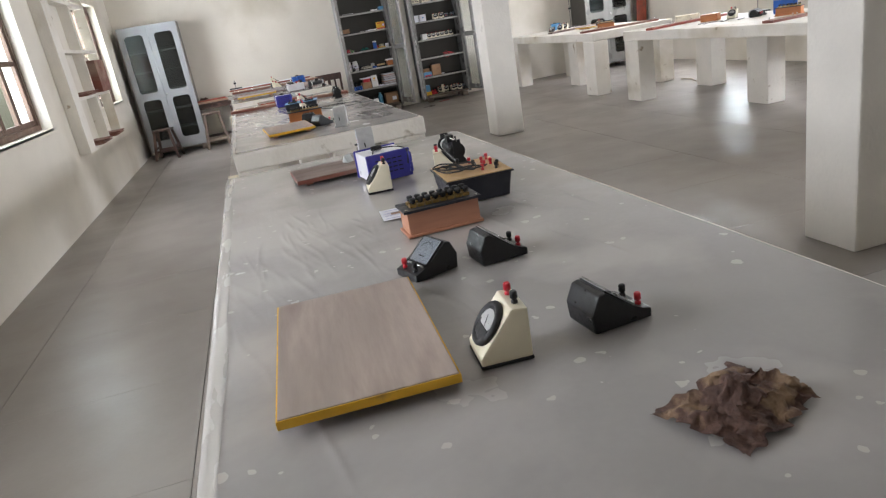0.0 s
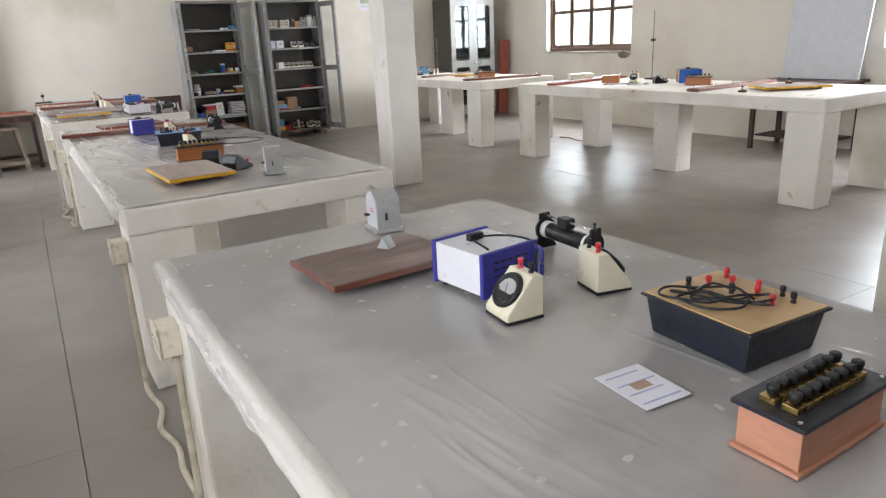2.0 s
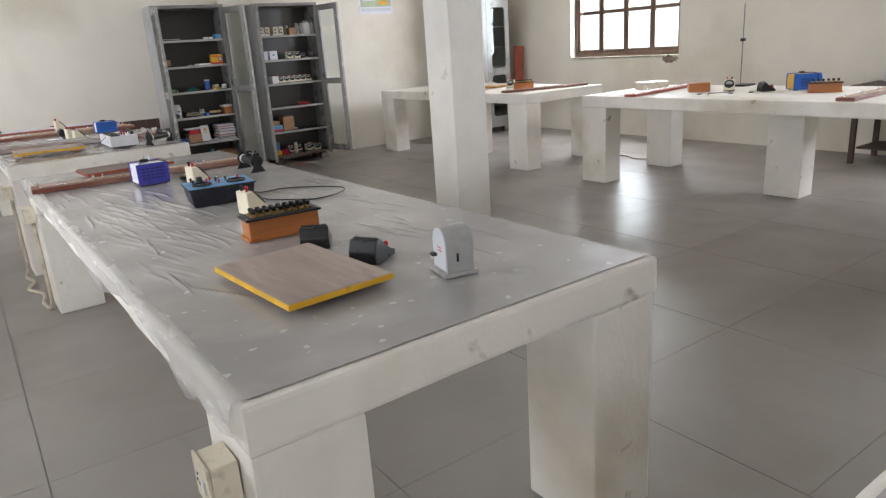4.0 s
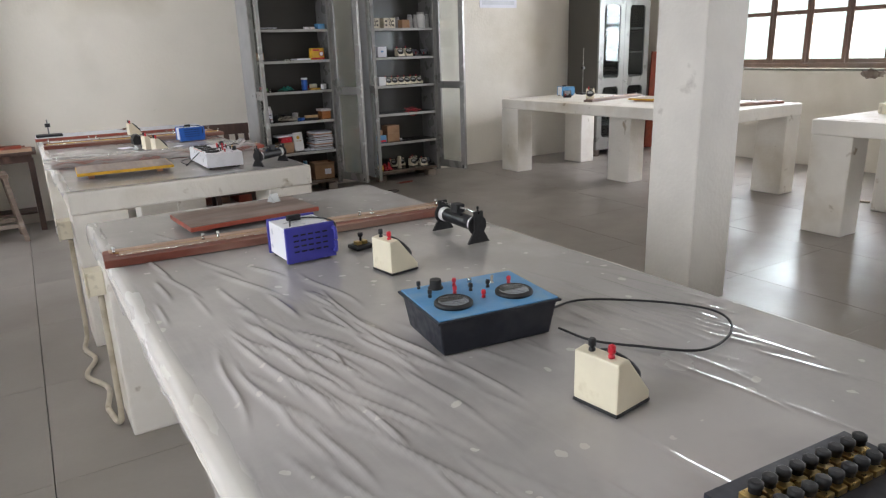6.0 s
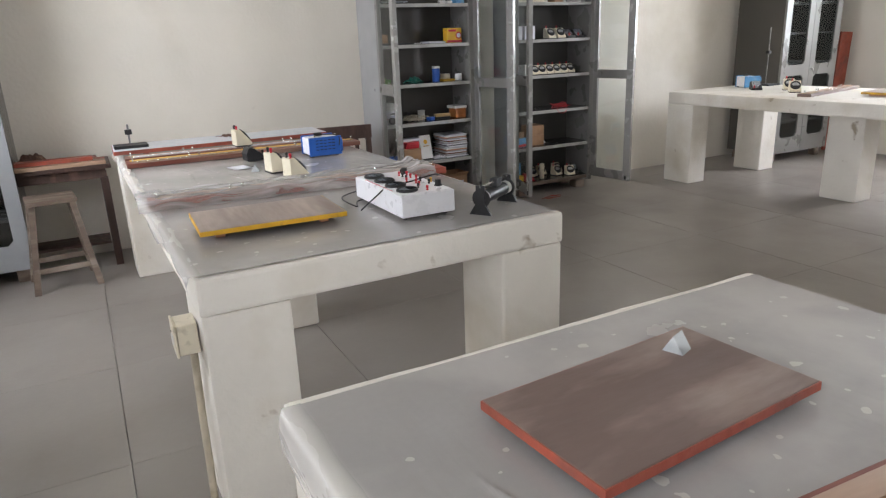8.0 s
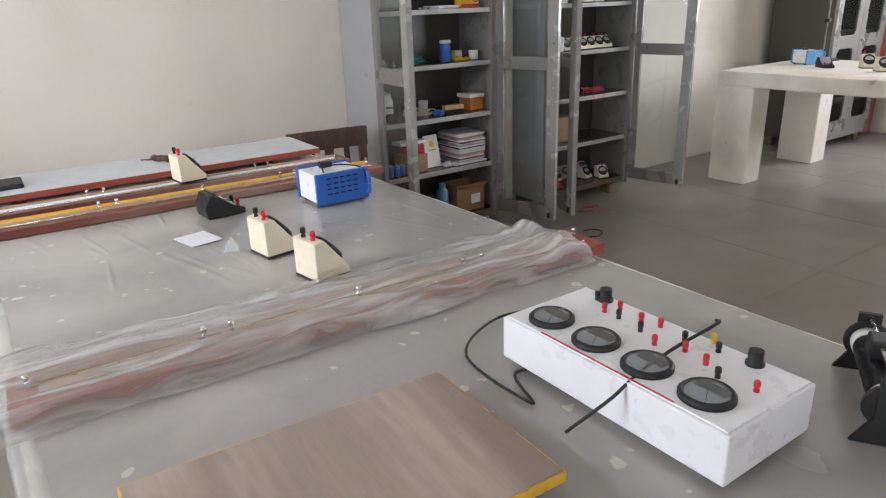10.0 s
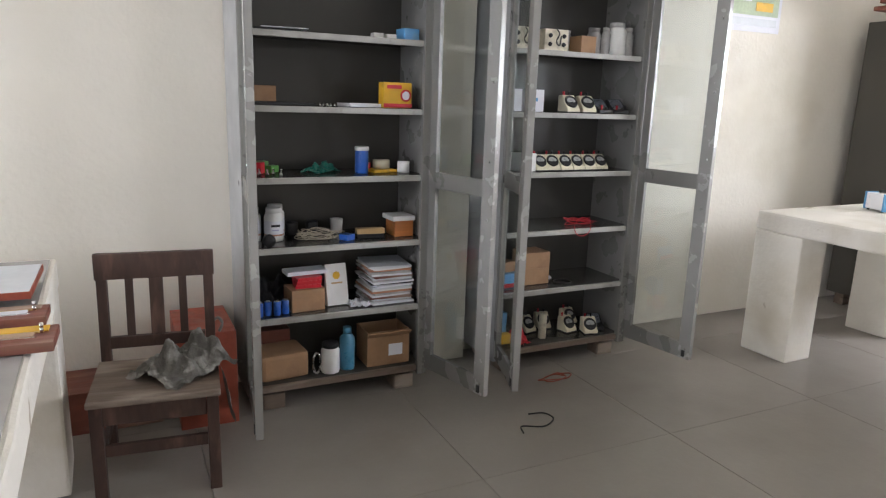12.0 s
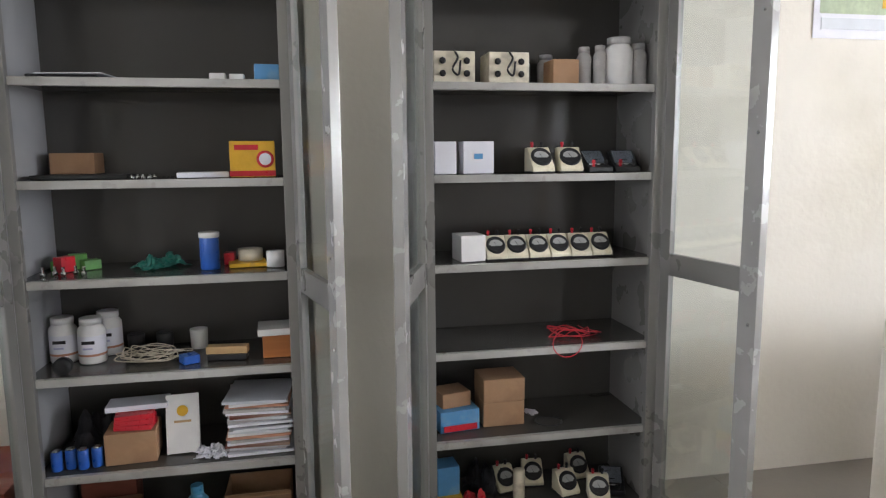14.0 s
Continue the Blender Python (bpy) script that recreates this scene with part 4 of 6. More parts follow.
plug_key(0.655, 7.62, TOP, 10)


def rag(name, x, y, z, w, d, h, mat, seed, label):
    """A crumpled cloth lying in a heap."""
    bm = bmesh.new()
    n = 40
    grid = []
    for j in range(n + 1):
        row = []
        for i in range(n + 1):
            u, v = i / n * 2 - 1, j / n * 2 - 1
            p = Vector((u * 2.2 + seed, v * 2.2, seed))
            lift = max(0.0, 1 - (u * u + v * v) * 0.75)
            fold = 0.45 * abs(noise.noise(p * 0.8)) + 0.75 * max(0, noise.noise(Vector((u * 3.4 + v * 1.2 + seed, v * 0.9, 0)))) + 0.10 * noise.noise(p * 2.4)
            ex = 1 + 0.25 * noise.noise(Vector((math.atan2(v, u) * 1.6, seed, 1)))
            row.append(bm.verts.new((u * w / 2 * ex + 0.01 * noise.noise(p * 4), v * d / 2 * ex + 0.012 * noise.noise(p * 3 + Vector((5, 0, 0))), max(0.001, h * (0.25 * lift + fold * (0.35 + lift))))))
        grid.append(row)
    for a, b in zip(grid, grid[1:]):
        for i in range(n):
            bm.faces.new((a[i], a[i + 1], b[i + 1], b[i])).smooth = True
    ob = part(name, bm, mat)
    ob.matrix_world = pose(x, y, z, 0, 0, 20 * seed)
    return tagged(ob, label, "cloth")


rag("cleaning_rag", 0.755, 0.85, TOP, 0.19, 0.15, 0.055, "rag", 1.0, "crumpled brown plaid rag on a bench")
sheet_paper = part("paper_sheet", boxed(-0.055, 0.055, -0.07, 0.07, 0, 0.0012), "paper")
sheet_paper.matrix_world = pose(0.55, 2.37, TOP + 0.001, 0, 0, -4)
tagged(sheet_paper, "white paper slip with a faint printed mark", "paper")
part("printed_mark", boxed(-0.02, 0.02, -0.01, 0.015, 0.0013, 0.0018), "strip", sheet_paper)

for r in range(4):
    part("printed_line", boxed(-0.045, 0.045 - 0.01 * (r % 2), -0.055 + 0.034 * r, -0.050 + 0.034 * r, 0.0013, 0.0017), "ink", sheet_paper)
sheet_paper = part("paper_sheet", boxed(-0.05, 0.05, -0.06, 0.06, 0, 0.0012), "paper")
sheet_paper.matrix_world = pose(0.378, 11.36, TOP + 0.001, 0, 0, 12)
tagged(sheet_paper, "white printed paper slip lying on a bench", "paper")


def white_trainer(x, y, z, yaw):
    """A long white panel box with four round meters in a row."""
    t = thing("circuit_trainer", pose(x, y, z, 0, 0, yaw), "white circuit trainer box with four round meters", "instrument")
    w, d, h = 0.47, 0.22, 0.095
    part("case", boxed(-w / 2, w / 2, -d / 2, d / 2, 0.012, h, 0.004), "white", t)
    part("panel", boxed(-w / 2 + 0.006, w / 2 - 0.006, -d / 2 + 0.006, d / 2 - 0.006, h, h + 0.003, 0.001), "white", t)
    for sx in (-1, 1):
        for sy in (-1, 1):
            part("foot", turned(bmesh.new(), [(0.009, 0), (0.009, 0.014)], pose(sx * 0.20, sy * 0.085, 0), 10), "matt_black", t)
    for i in range(4):
        panel_meter(t, -0.165 + 0.108 * i, -0.052, h + 0.003, 0.042)
    spots = [(-0.15, 0.06, "matt_black"), (-0.11, 0.03, "red"), (-0.10, 0.06, "red"), (-0.08, 0.03, "matt_black"), (-0.05, 0.05, "red"), (-0.03, 0.02, "matt_black"), (-0.02, 0.06, "red"), (0.01, 0.0, "red"), (0.03, 0.05, "matt_black"), (0.05, 0.02, "red"), (0.08, 0.06, "matt_black"), (0.09, 0.01, "red"), (0.12, -0.01, "matt_black"), (0.17, 0.0, "red"), (0.06, 0.08, "yellow")]
    for px, py, c in ((1.15 * a, b + 0.015, c) for a, b, c in spots):
        terminal(t, px, py, h + 0.003, c, size=0.6)
    for px in (-0.16, 0.15):
        part("knob", turned(bmesh.new(), [(0.015, h + 0.003), (0.015, h + 0.008), (0.012, h + 0.01), (0.0115, h + 0.028)], pose(px, 0.085, 0), 16), "matt_black", t)
    bm = bmesh.new()
    slab(bm, -0.14, 0.14, -0.104, -0.1, h + 0.003, h + 0.0036)
    part("printed_line", bm, "red", t)
    return t


white_trainer(0.742, 9.99, TOP, -90)
lead([(0.675, 10.130, TOP + 0.02), (0.615, 10.170, TOP + 0.004), (0.575, 10.080, TOP + 0.004), (0.585, 10.280, TOP + 0.004), (0.735, 10.370, TOP + 0.004), (0.875, 10.330, TOP + 0.004)], 0.003)
lead([(0.885, 9.950, TOP + 0.115), (0.855, 9.930, TOP + 0.125), (0.755, 9.940, TOP + 0.107), (0.655, 9.930, TOP + 0.10), (0.610, 9.940, TOP + 0.07), (0.555, 9.980, TOP + 0.01)], 0.003)


# ---- bench sockets and conduits ----
def bench_socket(x, y, z):
    t = thing("socket_box", pose(x, y, z), "cream plastic socket box fixed on a bench leg", "socket", "bench sockets")
    part("box", soften(boxed(-0.062, 0, -0.05, 0.05, -0.05, 0.05), 0.004), "ivory", t)
    part("cover", soften(boxed(-0.07, -0.0625, -0.054, 0.054, -0.054, 0.054), 0.003), "ivory", t)
    part("switch", boxed(-0.075, -0.0705, -0.03, -0.008, -0.016, 0.016, 0.002), "whiteplastic", t)
    for dy, dz in ((0.022, 0.012), (0.032, -0.008), (0.012, -0.008)):
        part("pin_hole", turned(bmesh.new(), [(0.004, 0), (0.004, 0.0015)], pose(-0.0702, dy, dz, 0, -90, 0), 8), "matt_black", t)
    return t


for sx, sy in ((-0.061, 3.71), (-0.062, 4.87), (-0.101, 8.54), (-0.145, 9.66)):
    bench_socket(sx, sy, 0.67)


def conduit(points, label="cream plastic conduit running down to the floor", r=0.0125):
    return tagged(part("conduit", tube(bmesh.new(), smooth_path(points, 6), r, 9), "conduit"), label, "conduit", "bench conduits")


conduit([(-0.078, 3.715, 0.605), (-0.080, 3.715, 0.300), (-0.083, 3.705, 0.060), (-0.093, 3.735, 0.014), (-0.078, 3.815, 0.013)])
conduit([(-0.084, 4.870, 0.605), (-0.088, 4.870, 0.300), (-0.092, 4.850, 0.060), (-0.099, 4.730, 0.014), (-0.075, 4.535, 0.013), (-0.110, 4.355, 0.013), (-0.075, 4.175, 0.013), (-0.088, 3.995, 0.013), (-0.078, 3.825, 0.013)], "wavy cream conduit from a bench socket along the floor")
conduit([(-0.120, 8.540, 0.605), (-0.122, 8.540, 0.300), (-0.127, 8.530, 0.060), (-0.142, 8.560, 0.014), (-0.166, 8.710, 0.013)])
conduit([(-0.161, 9.665, 0.605), (-0.166, 9.665, 0.300), (-0.171, 9.645, 0.060), (-0.196, 9.525, 0.014), (-0.160, 9.345, 0.013), (-0.217, 9.145, 0.013), (-0.142, 8.945, 0.013), (-0.166, 8.720, 0.013)], "wavy cream conduit from a bench socket along the floor")
conduit([(6.510, 9.430, 0.011), (6.550, 9.200, 0.011), (6.450, 9.000, 0.011), (6.530, 8.800, 0.011)], "thin grey conduit lying between two benches", 0.010)


# ---- steel cabinets ----
def glazed_door(parent, w, h, m, name="door", free=0.075):
    """A steel door with two panes; its hinge stands at the origin and it runs along +x."""
    door = part(name, boxed(0, 0.05, -0.012, 0.012, 0, h, 0.002, m), "steel", parent)
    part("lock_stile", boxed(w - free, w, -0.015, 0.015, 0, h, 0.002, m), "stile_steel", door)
    for z0, z1 in ((0, 0.09), (h * 0.5 - 0.065, h * 0.5 + 0.02), (h - 0.08, h)):
        part("rail", boxed(0.047, w - free + 0.003, -0.0105, 0.0105, z0 + 0.001, z1 - 0.001, 0.002, m), "steel", door)
    for z0, z1 in ((0.09, h * 0.5 - 0.065), (h * 0.5 + 0.02, h - 0.08)):
        pane = part("pane", boxed(0.048, w - free + 0.002, -0.002, 0.002, z0 - 0.002, z1 + 0.002, 0, m), "door_glass", door)
        pane.visible_shadow = False
    for z in (0.15, h * 0.5, h - 0.2):
        part("hinge", turned(bmesh.new(), [(0.008, z), (0.008, z + 0.09)], m @ pose(-0.004, 0, 0), 8), "steel", door)
    for z in (0.06, h * 0.42, h * 0.55, h * 0.72, h * 0.9):
        part("rivet", turned(bmesh.new(), [(0.006, 0), (0.004, 0.003)], m @ pose(w - 0.03, -0.015, z, 90, 0, 0), 8), "chrome", door)
    part("stop", boxed(w - 0.05, w - 0.03, -0.02, -0.015, 0.012, 0.05, 0, m), "matt_black", door)
    return door


def cabinet(x0, x1, y0, y1, h, label, left_turn, right_turn):
    t = thing("steel_cabinet", pose(x0, y0, 0), label, "cabinet", "open cabinets")
    w, d = x1 - x0, y1 - y0
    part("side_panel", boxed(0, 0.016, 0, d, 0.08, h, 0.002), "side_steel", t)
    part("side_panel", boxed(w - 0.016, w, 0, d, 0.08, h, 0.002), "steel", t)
    # Back and shelves take the steel whose colour holds the inner shade.
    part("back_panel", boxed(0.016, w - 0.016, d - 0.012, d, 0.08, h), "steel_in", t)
    part("top_panel", boxed(0.016, w - 0.016, 0, d - 0.012, h - 0.04, h, 0.002), "steel", t)
    part("front_post", boxed(0.016, 0.05, 0.001, 0.03, 0.08, h - 0.04, 0.002), "steel", t)
    part("front_post", boxed(w - 0.05, w - 0.016, 0.001, 0.03, 0.08, h - 0.04, 0.002), "steel", t)
    for z in (0.13, 0.475, 0.825, 1.16, 1.49, 1.82):
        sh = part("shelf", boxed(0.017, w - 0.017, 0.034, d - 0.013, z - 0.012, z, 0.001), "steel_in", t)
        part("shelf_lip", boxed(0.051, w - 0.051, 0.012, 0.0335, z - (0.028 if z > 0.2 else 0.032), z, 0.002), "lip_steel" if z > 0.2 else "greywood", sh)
    for lx in (0.07, w - 0.17):
        part("foot_block", boxed(lx, lx + 0.11, 0.03, 0.14, 0, 0.08, 0.006), "greywood", t)
        part("foot_block", boxed(lx, lx + 0.11, d - 0.14, d - 0.03, 0, 0.08, 0.006), "greywood", t)
    dh = h - 0.16
    glazed_door(t, w / 2 - 0.004, dh, pose(0.006, -0.012, 0.12, 0, 0, left_turn), "left_door")
    glazed_door(t, w / 2 - 0.004, dh, pose(w - 0.006, -0.012, 0.12, 0, 0, right_turn), "right_door")
    return t


cabinet(1.917, 2.855, 12.955, 13.37, 2.25, "open grey steel cabinet crammed with laboratory oddments", -96, -75)
cabinet(3.28, 4.23, 12.955, 13.37, 2.25, "open grey steel cabinet holding desk meters and jars", -108, -79)


def octagon(x0, x1, z0, z1, cut):
    return [(x0 + cut, z0), (x1 - cut, z0), (x1, z0 + cut), (x1, z1 - cut), (x1 - cut, z1), (x0 + cut, z1), (x0, z1 - cut), (x0, z0 + cut)]


def closed_cabinet(x0, x1, y0, y1, h, label, paint="palesteel"):
    """A shut two-door cabinet with four chamfered panes."""
    t = thing("steel_cabinet", pose(x0, y0, 0), label, "cabinet", "closed cabinets")
    w, d = x1 - x0, y1 - y0
    # Sides and back carry their shade in the darker steel colours.
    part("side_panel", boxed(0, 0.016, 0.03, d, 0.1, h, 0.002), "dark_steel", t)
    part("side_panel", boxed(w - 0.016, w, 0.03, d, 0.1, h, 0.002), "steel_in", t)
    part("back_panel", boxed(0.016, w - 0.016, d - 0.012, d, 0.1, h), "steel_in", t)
    part("top_panel", boxed(0.016, w - 0.016, 0.03, d - 0.012, h - 0.03, h), "steel", t)
    part("bottom_panel", boxed(0.016, w - 0.016, 0.03, d - 0.012, 0.1, 0.13), "steel", t)
    for z in (0.45, 0.78, 1.12, 1.45, 1.78):
        part("shelf", boxed(0.017, w - 0.017, 0.08, d - 0.013, z - 0.02, z), "steel", t)
    for lx in (0.04, w - 0.12):
        part("foot_block", boxed(lx, lx + 0.08, 0.05, 0.13, 0, 0.1, 0.004), "greywood", t)
        part("foot_block", boxed(lx, lx + 0.08, d - 0.13, d - 0.05, 0, 0.1, 0.004), "greywood", t)
    half = w / 2
    for k in range(2):
        a, b = k * half + 0.002, (k + 1) * half - 0.002
        panes = [octagon(a + 0.09, b - 0.09, 0.28, 0.98, 0.035), octagon(a + 0.09, b - 0.09, 1.10, h - 0.14, 0.035)]
        bm = bmesh.new()
        z_at = 0.10
        for p in panes:
            lo, hi = p[0][1], p[4][1]
            slab(bm, a, b, 0, 0.028, z_at, lo)
            slab(bm, a, a + 0.09, 0, 0.028, lo, hi)
            slab(bm, b - 0.09, b, 0, 0.028, lo, hi)
            for cx, cz, sx, sz in ((a + 0.09, lo, 1, 1), (b - 0.09, lo, -1, 1), (a + 0.09, hi, 1, -1), (b - 0.09, hi, -1, -1)):
                tri = [(cx, cz), (cx + sx * 0.035, cz), (cx, cz + sz * 0.035)]
                f = [bm.verts.new((q[0], 0.0, q[1])) for q in tri]
                g = [bm.verts.new((q[0], 0.028, q[1])) for q in tri]
                bm.faces.new(f)
                bm.faces.new(g[::-1])
                for i in range(3):
                    bm.faces.new((f[i], f[(i + 1) % 3], g[(i + 1) % 3], g[i]))
            z_at = hi
        slab(bm, a, b, 0, 0.028, z_at, h)
        door = part("door", bm, paint, t)
        for p in panes:
            pane = part("pane", boxed(p[7][0], p[2][0], 0.012, 0.016, p[0][1], p[4][1]), "dark_pane_glass", door)
            pane.visible_shadow = False
    part("handle", turned(bmesh.new(), [(0.008, 0), (0.008, 0.02), (0.016, 0.022), (0.014, 0.034)], pose(half + 0.03, 0, 1.04, 90, 0, 0), 12), "chrome", t)
    return t


M["palesteel"] = material("pale_grey_steel", (0.30, 0.31, 0.32), 0.45, vary=0.08, scale=4, bump=0.05, stain=(0.36, 0.35, 0.33), stain_scale=5, stain_at=(0.58, 0.74))
closed_cabinet(-1.77, -0.81, 12.85, 13.35, 2.19, "pale grey steel cabinet with chamfered glass panes")
closed_cabinet(6.66, 7.64, 12.65, 13.28, 2.22, "closed steel cabinet with timber planks on top", "steel")
for k, (px, py, pz, ln, yw) in enumerate(((6.26, 12.62, 2.22, 1.6, 0), (6.31, 12.76, 2.25, 1.58, 2), (6.21, 12.72, 2.285, 1.6, -2), (6.36, 12.64, 2.32, 1.5, 3))):
    bm = boxed(0, ln, 0, 0.22 + 0.05 * (k % 2), 0, 0.03, 0.003)
    ob = part("plank", bm, "redwood")
    ob.matrix_world = pose(px, py, pz, 0, 0, yw)
    tagged(ob, "reddish brown timber plank stored on a cabinet", "plank", "planks on the cabinet")
ob = part("leaning_board", boxed(-0.11, 0.11, -0.012, 0.012, 0, 1.42, 0.003), "redpaint")
ob.matrix_world = pose(7.90, 12.78, 0, 0, 3, 0) @ pose(0, 0, 0.016)
tagged(ob, "red painted board leaning against the wall", "board")

# ---- what stands on the shelves ----
A = (0.132, 0.477, 0.827, 1.162, 1.492, 1.822)


def crate(name, x0, x1, y0, y1, z, h, mat, label, category="box", yaw=0.0, bevel=0.003):
    ob = part(name, boxed(-(x1 - x0) / 2, (x1 - x0) / 2, -(y1 - y0) / 2, (y1 - y0) / 2, 0, h, bevel), mat)
    ob.matrix_world = pose((x0 + x1) / 2, (y0 + y1) / 2, z, 0, 0, yaw)
    return tagged(ob, label, category)


def patch(parent, x0, x1, z0, z1, y, mat, name="printed_label"):
    return part(name, boxed(x0, x1, y - 0.001, y, z0, z1), mat, parent)


def jar(name, x, y, z, r, h, mat, cap, label, band=None, neck=0.62):
    t = thing(name, pose(x, y, z), label, "bottle")
    body = part("body", turned(bmesh.new(), [(r * 0.94, 0), (r, h * 0.04), (r, h * 0.74), (r * neck, h * 0.85), (r * neck, h * 0.86)], None, 22), mat, t)
    part("cap", turned(bmesh.new(), [(r * neck * 1.12, h * 0.855), (r * neck * 1.12, h * 0.99), (r * neck, h)], None, 20), cap, t)
    if band:
        part("paper_label", turned(bmesh.new(), [(r * 1.008, h * 0.16), (r * 1.008, h * 0.62)], None, 22, False), band, body)
        part("label_stripe", turned(bmesh.new(), [(r * 1.016, h * 0.17), (r * 1.016, h * 0.22)], None, 22, False), "pinkwood", body)
        part("label_print", boxed(-r * 0.45, r * 0.45, -r * 1.03, -r * 0.93, h * 0.45, h * 0.52), "matt_black", body)
        part("label_print", boxed(-r * 0.4, r * 0.3, -r * 1.03, -r * 0.95, h * 0.33, h * 0.37), "ink", body)
    return t


def wires(name, x, y, z, rx, ry, h, mat, n, seed, r=0.0022, label="", category="cable"):
    rnd = random.Random(seed)
    pts = [(x + rx * math.cos(i * 1.05 + rnd.random()) * (0.4 + 0.6 * rnd.random()), y + ry * math.sin(i * 1.05 + rnd.random()) * (0.4 + 0.6 * rnd.random()), z + r + h * rnd.random()) for i in range(n)]
    return tagged(part(name, tube(bmesh.new(), [(p.x, p.y, max(z + r, p.z)) for p in smooth_path(pts, 5)], r, 5), mat), label, category)


# first cabinet, top shelf down
crate("document_folder", 1.994, 2.204, 13.021, 13.285, A[5], 0.012, "matt_black", "thin black document folder on a shelf", "folder", 4)
crate("paper_sheaf", 2.041, 2.252, 13.002, 13.247, A[5] + 0.0125, 0.004, "paper", "loose white papers on a folder", "paper", -6)
crate("lens_box", 2.568, 2.62, 13.04, 13.087, A[5], 0.025, "whiteplastic", "small clear lens box on a shelf", "box")
crate("lens_box", 2.635, 2.683, 13.03, 13.078, A[5], 0.022, "whiteplastic", "small clear lens box on a shelf", "box")
crate("slide_box", 2.716, 2.798, 13.021, 13.115, A[5], 0.055, "skyblue", "light blue cardboard slide box", "box", 5)
crate("carton", 1.984, 2.132, 13.219, 13.342, A[4] + 0.014, 0.075, "carton", "small brown cardboard carton", "box")
crate("tool_tray", 1.979, 2.281, 13.04, 13.21, A[4], 0.014, "matt_black", "flat black tray of small tools", "tray", 2)
for i in range(5):
    tagged(part("brass_weight", turned(bmesh.new(), [(0.007, 0), (0.007, 0.009), (0.003, 0.01), (0.004, 0.014)], pose(2.3 + 0.018 * i, 13.04 + 0.006 * (i % 2), A[4]), 9), "chrome"), "small metal weight on a shelf", "weight", "small weights")
crate("paper_packet", 2.434, 2.606, 13.04, 13.191, A[4], 0.018, "paper", "flat white paper packet", "paper", 8)
ob = crate("clock_box", 2.62, 2.774, 13.04, 13.106, A[4], 0.125, "yellow", "yellow and red stop clock carton", "box", 3)
patch(ob, -0.078, 0.078, 0.003, 0.022, -0.0352, "red")
patch(ob, -0.06, 0.02, 0.094, 0.112, -0.0352, "red")
part("printed_dial", turned(bmesh.new(), [(0.03, 0), (0.03, 0.0012), (0.024, 0.0014)], pose(0.043, -0.0352, 0.062, 90), 20), "red", ob)
part("printed_dial", turned(bmesh.new(), [(0.021, 0.0014), (0.021, 0.002)], pose(0.043, -0.0352, 0.062, 90), 18), "paper", ob)
for i, (px, py, m_) in enumerate(((2.003, 13.191, "green"), (2.051, 13.219, "green"), (2.099, 13.2, "green"), (2.027, 13.153, "red"))):
    crate("toy_block", px - 0.03, px + 0.03, py - 0.02, py + 0.02, A[3], 0.035 + 0.02 * (i % 2), m_, "small coloured plastic block on a shelf", "block", 20 * i)
for i in range(5):
    tagged(part("metal_fitting", turned(bmesh.new(), [(0.009, 0), (0.009, 0.012), (0.004, 0.014), (0.006, 0.03)], pose(1.984 + 0.033 * i, 13.068 + 0.02 * (i % 2), A[3]), 10), "chrome"), "small chrome fitting on a shelf", "fitting", "chrome fittings")
M["greenbag"] = material("green_film", (0.03, 0.22, 0.17), 0.3, vary=0.3, scale=30, bump=0.1)
rag("plastic_bag", 2.338, 13.191, A[3], 0.17, 0.12, 0.055, "greenbag", 1.994, "crumpled green plastic bag on a shelf")
t = jar("plastic_jar", 2.53, 13.096, A[3], 0.034, 0.135, "bluepl", "whiteplastic", "blue ribbed plastic jar with white lid", None, 0.95)
crate("soap_case", 2.568, 2.606, 13.172, 13.229, A[3], 0.045, "red", "small red carton on a shelf", "box")
tagged(part("tape_roll", turned(bmesh.new(), [(0.028, 0), (0.045, 0.001), (0.045, 0.044), (0.028, 0.045)], pose(2.664, 13.172, A[3] + 0.016), 24), "ivory"), "roll of pale packing tape", "tape")
crate("duster_pad", 2.587, 2.721, 13.096, 13.219, A[3], 0.015, "yellow", "flat yellow pad under a tape roll", "pad", 8)
tagged(part("thread_roll", turned(bmesh.new(), [(0.014, 0), (0.032, 0.001), (0.032, 0.058), (0.014, 0.059)], pose(2.759, 13.096, A[3]), 22), "whiteplastic"), "white plastic roll on a shelf", "roll")
for k, (px, py) in enumerate(((1.989, 13.191), (2.094, 13.162), (2.123, 13.266))):
    jar("chemical_jar", px, py, A[2], 0.047, 0.165, "whiteplastic", "whiteplastic", "white plastic chemical jar with printed label", "paper", 0.72)
tagged(part("tape_roll", turned(bmesh.new(), [(0.012, 0), (0.03, 0.001), (0.03, 0.028), (0.012, 0.029)], pose(2.041, 13.03, A[2] + 0.03, 90), 18), "matt_black"), "roll of black insulating tape", "tape")
wires("thread_tangle", 2.309, 13.115, A[2], 0.14, 0.07, 0.05, "conduit", 46, 3, 0.0022, "tangled pale string and wire on a shelf", "string")
for k, px in enumerate((2.214, 2.319)):
    tagged(part("dark_pot", turned(bmesh.new(), [(0.03, 0), (0.032, 0.06), (0.028, 0.065)], pose(px, 13.285, A[2]), 16), "matt_black"), "small dark pot at the back of a shelf", "pot", "dark pots")
tagged(part("white_cup", turned(bmesh.new(), [(0.03, 0), (0.034, 0.075), (0.030, 0.075), (0.027, 0.01)], pose(2.448, 13.266, A[2]), 20, False), "whiteplastic"), "white ceramic cup on a shelf", "cup")
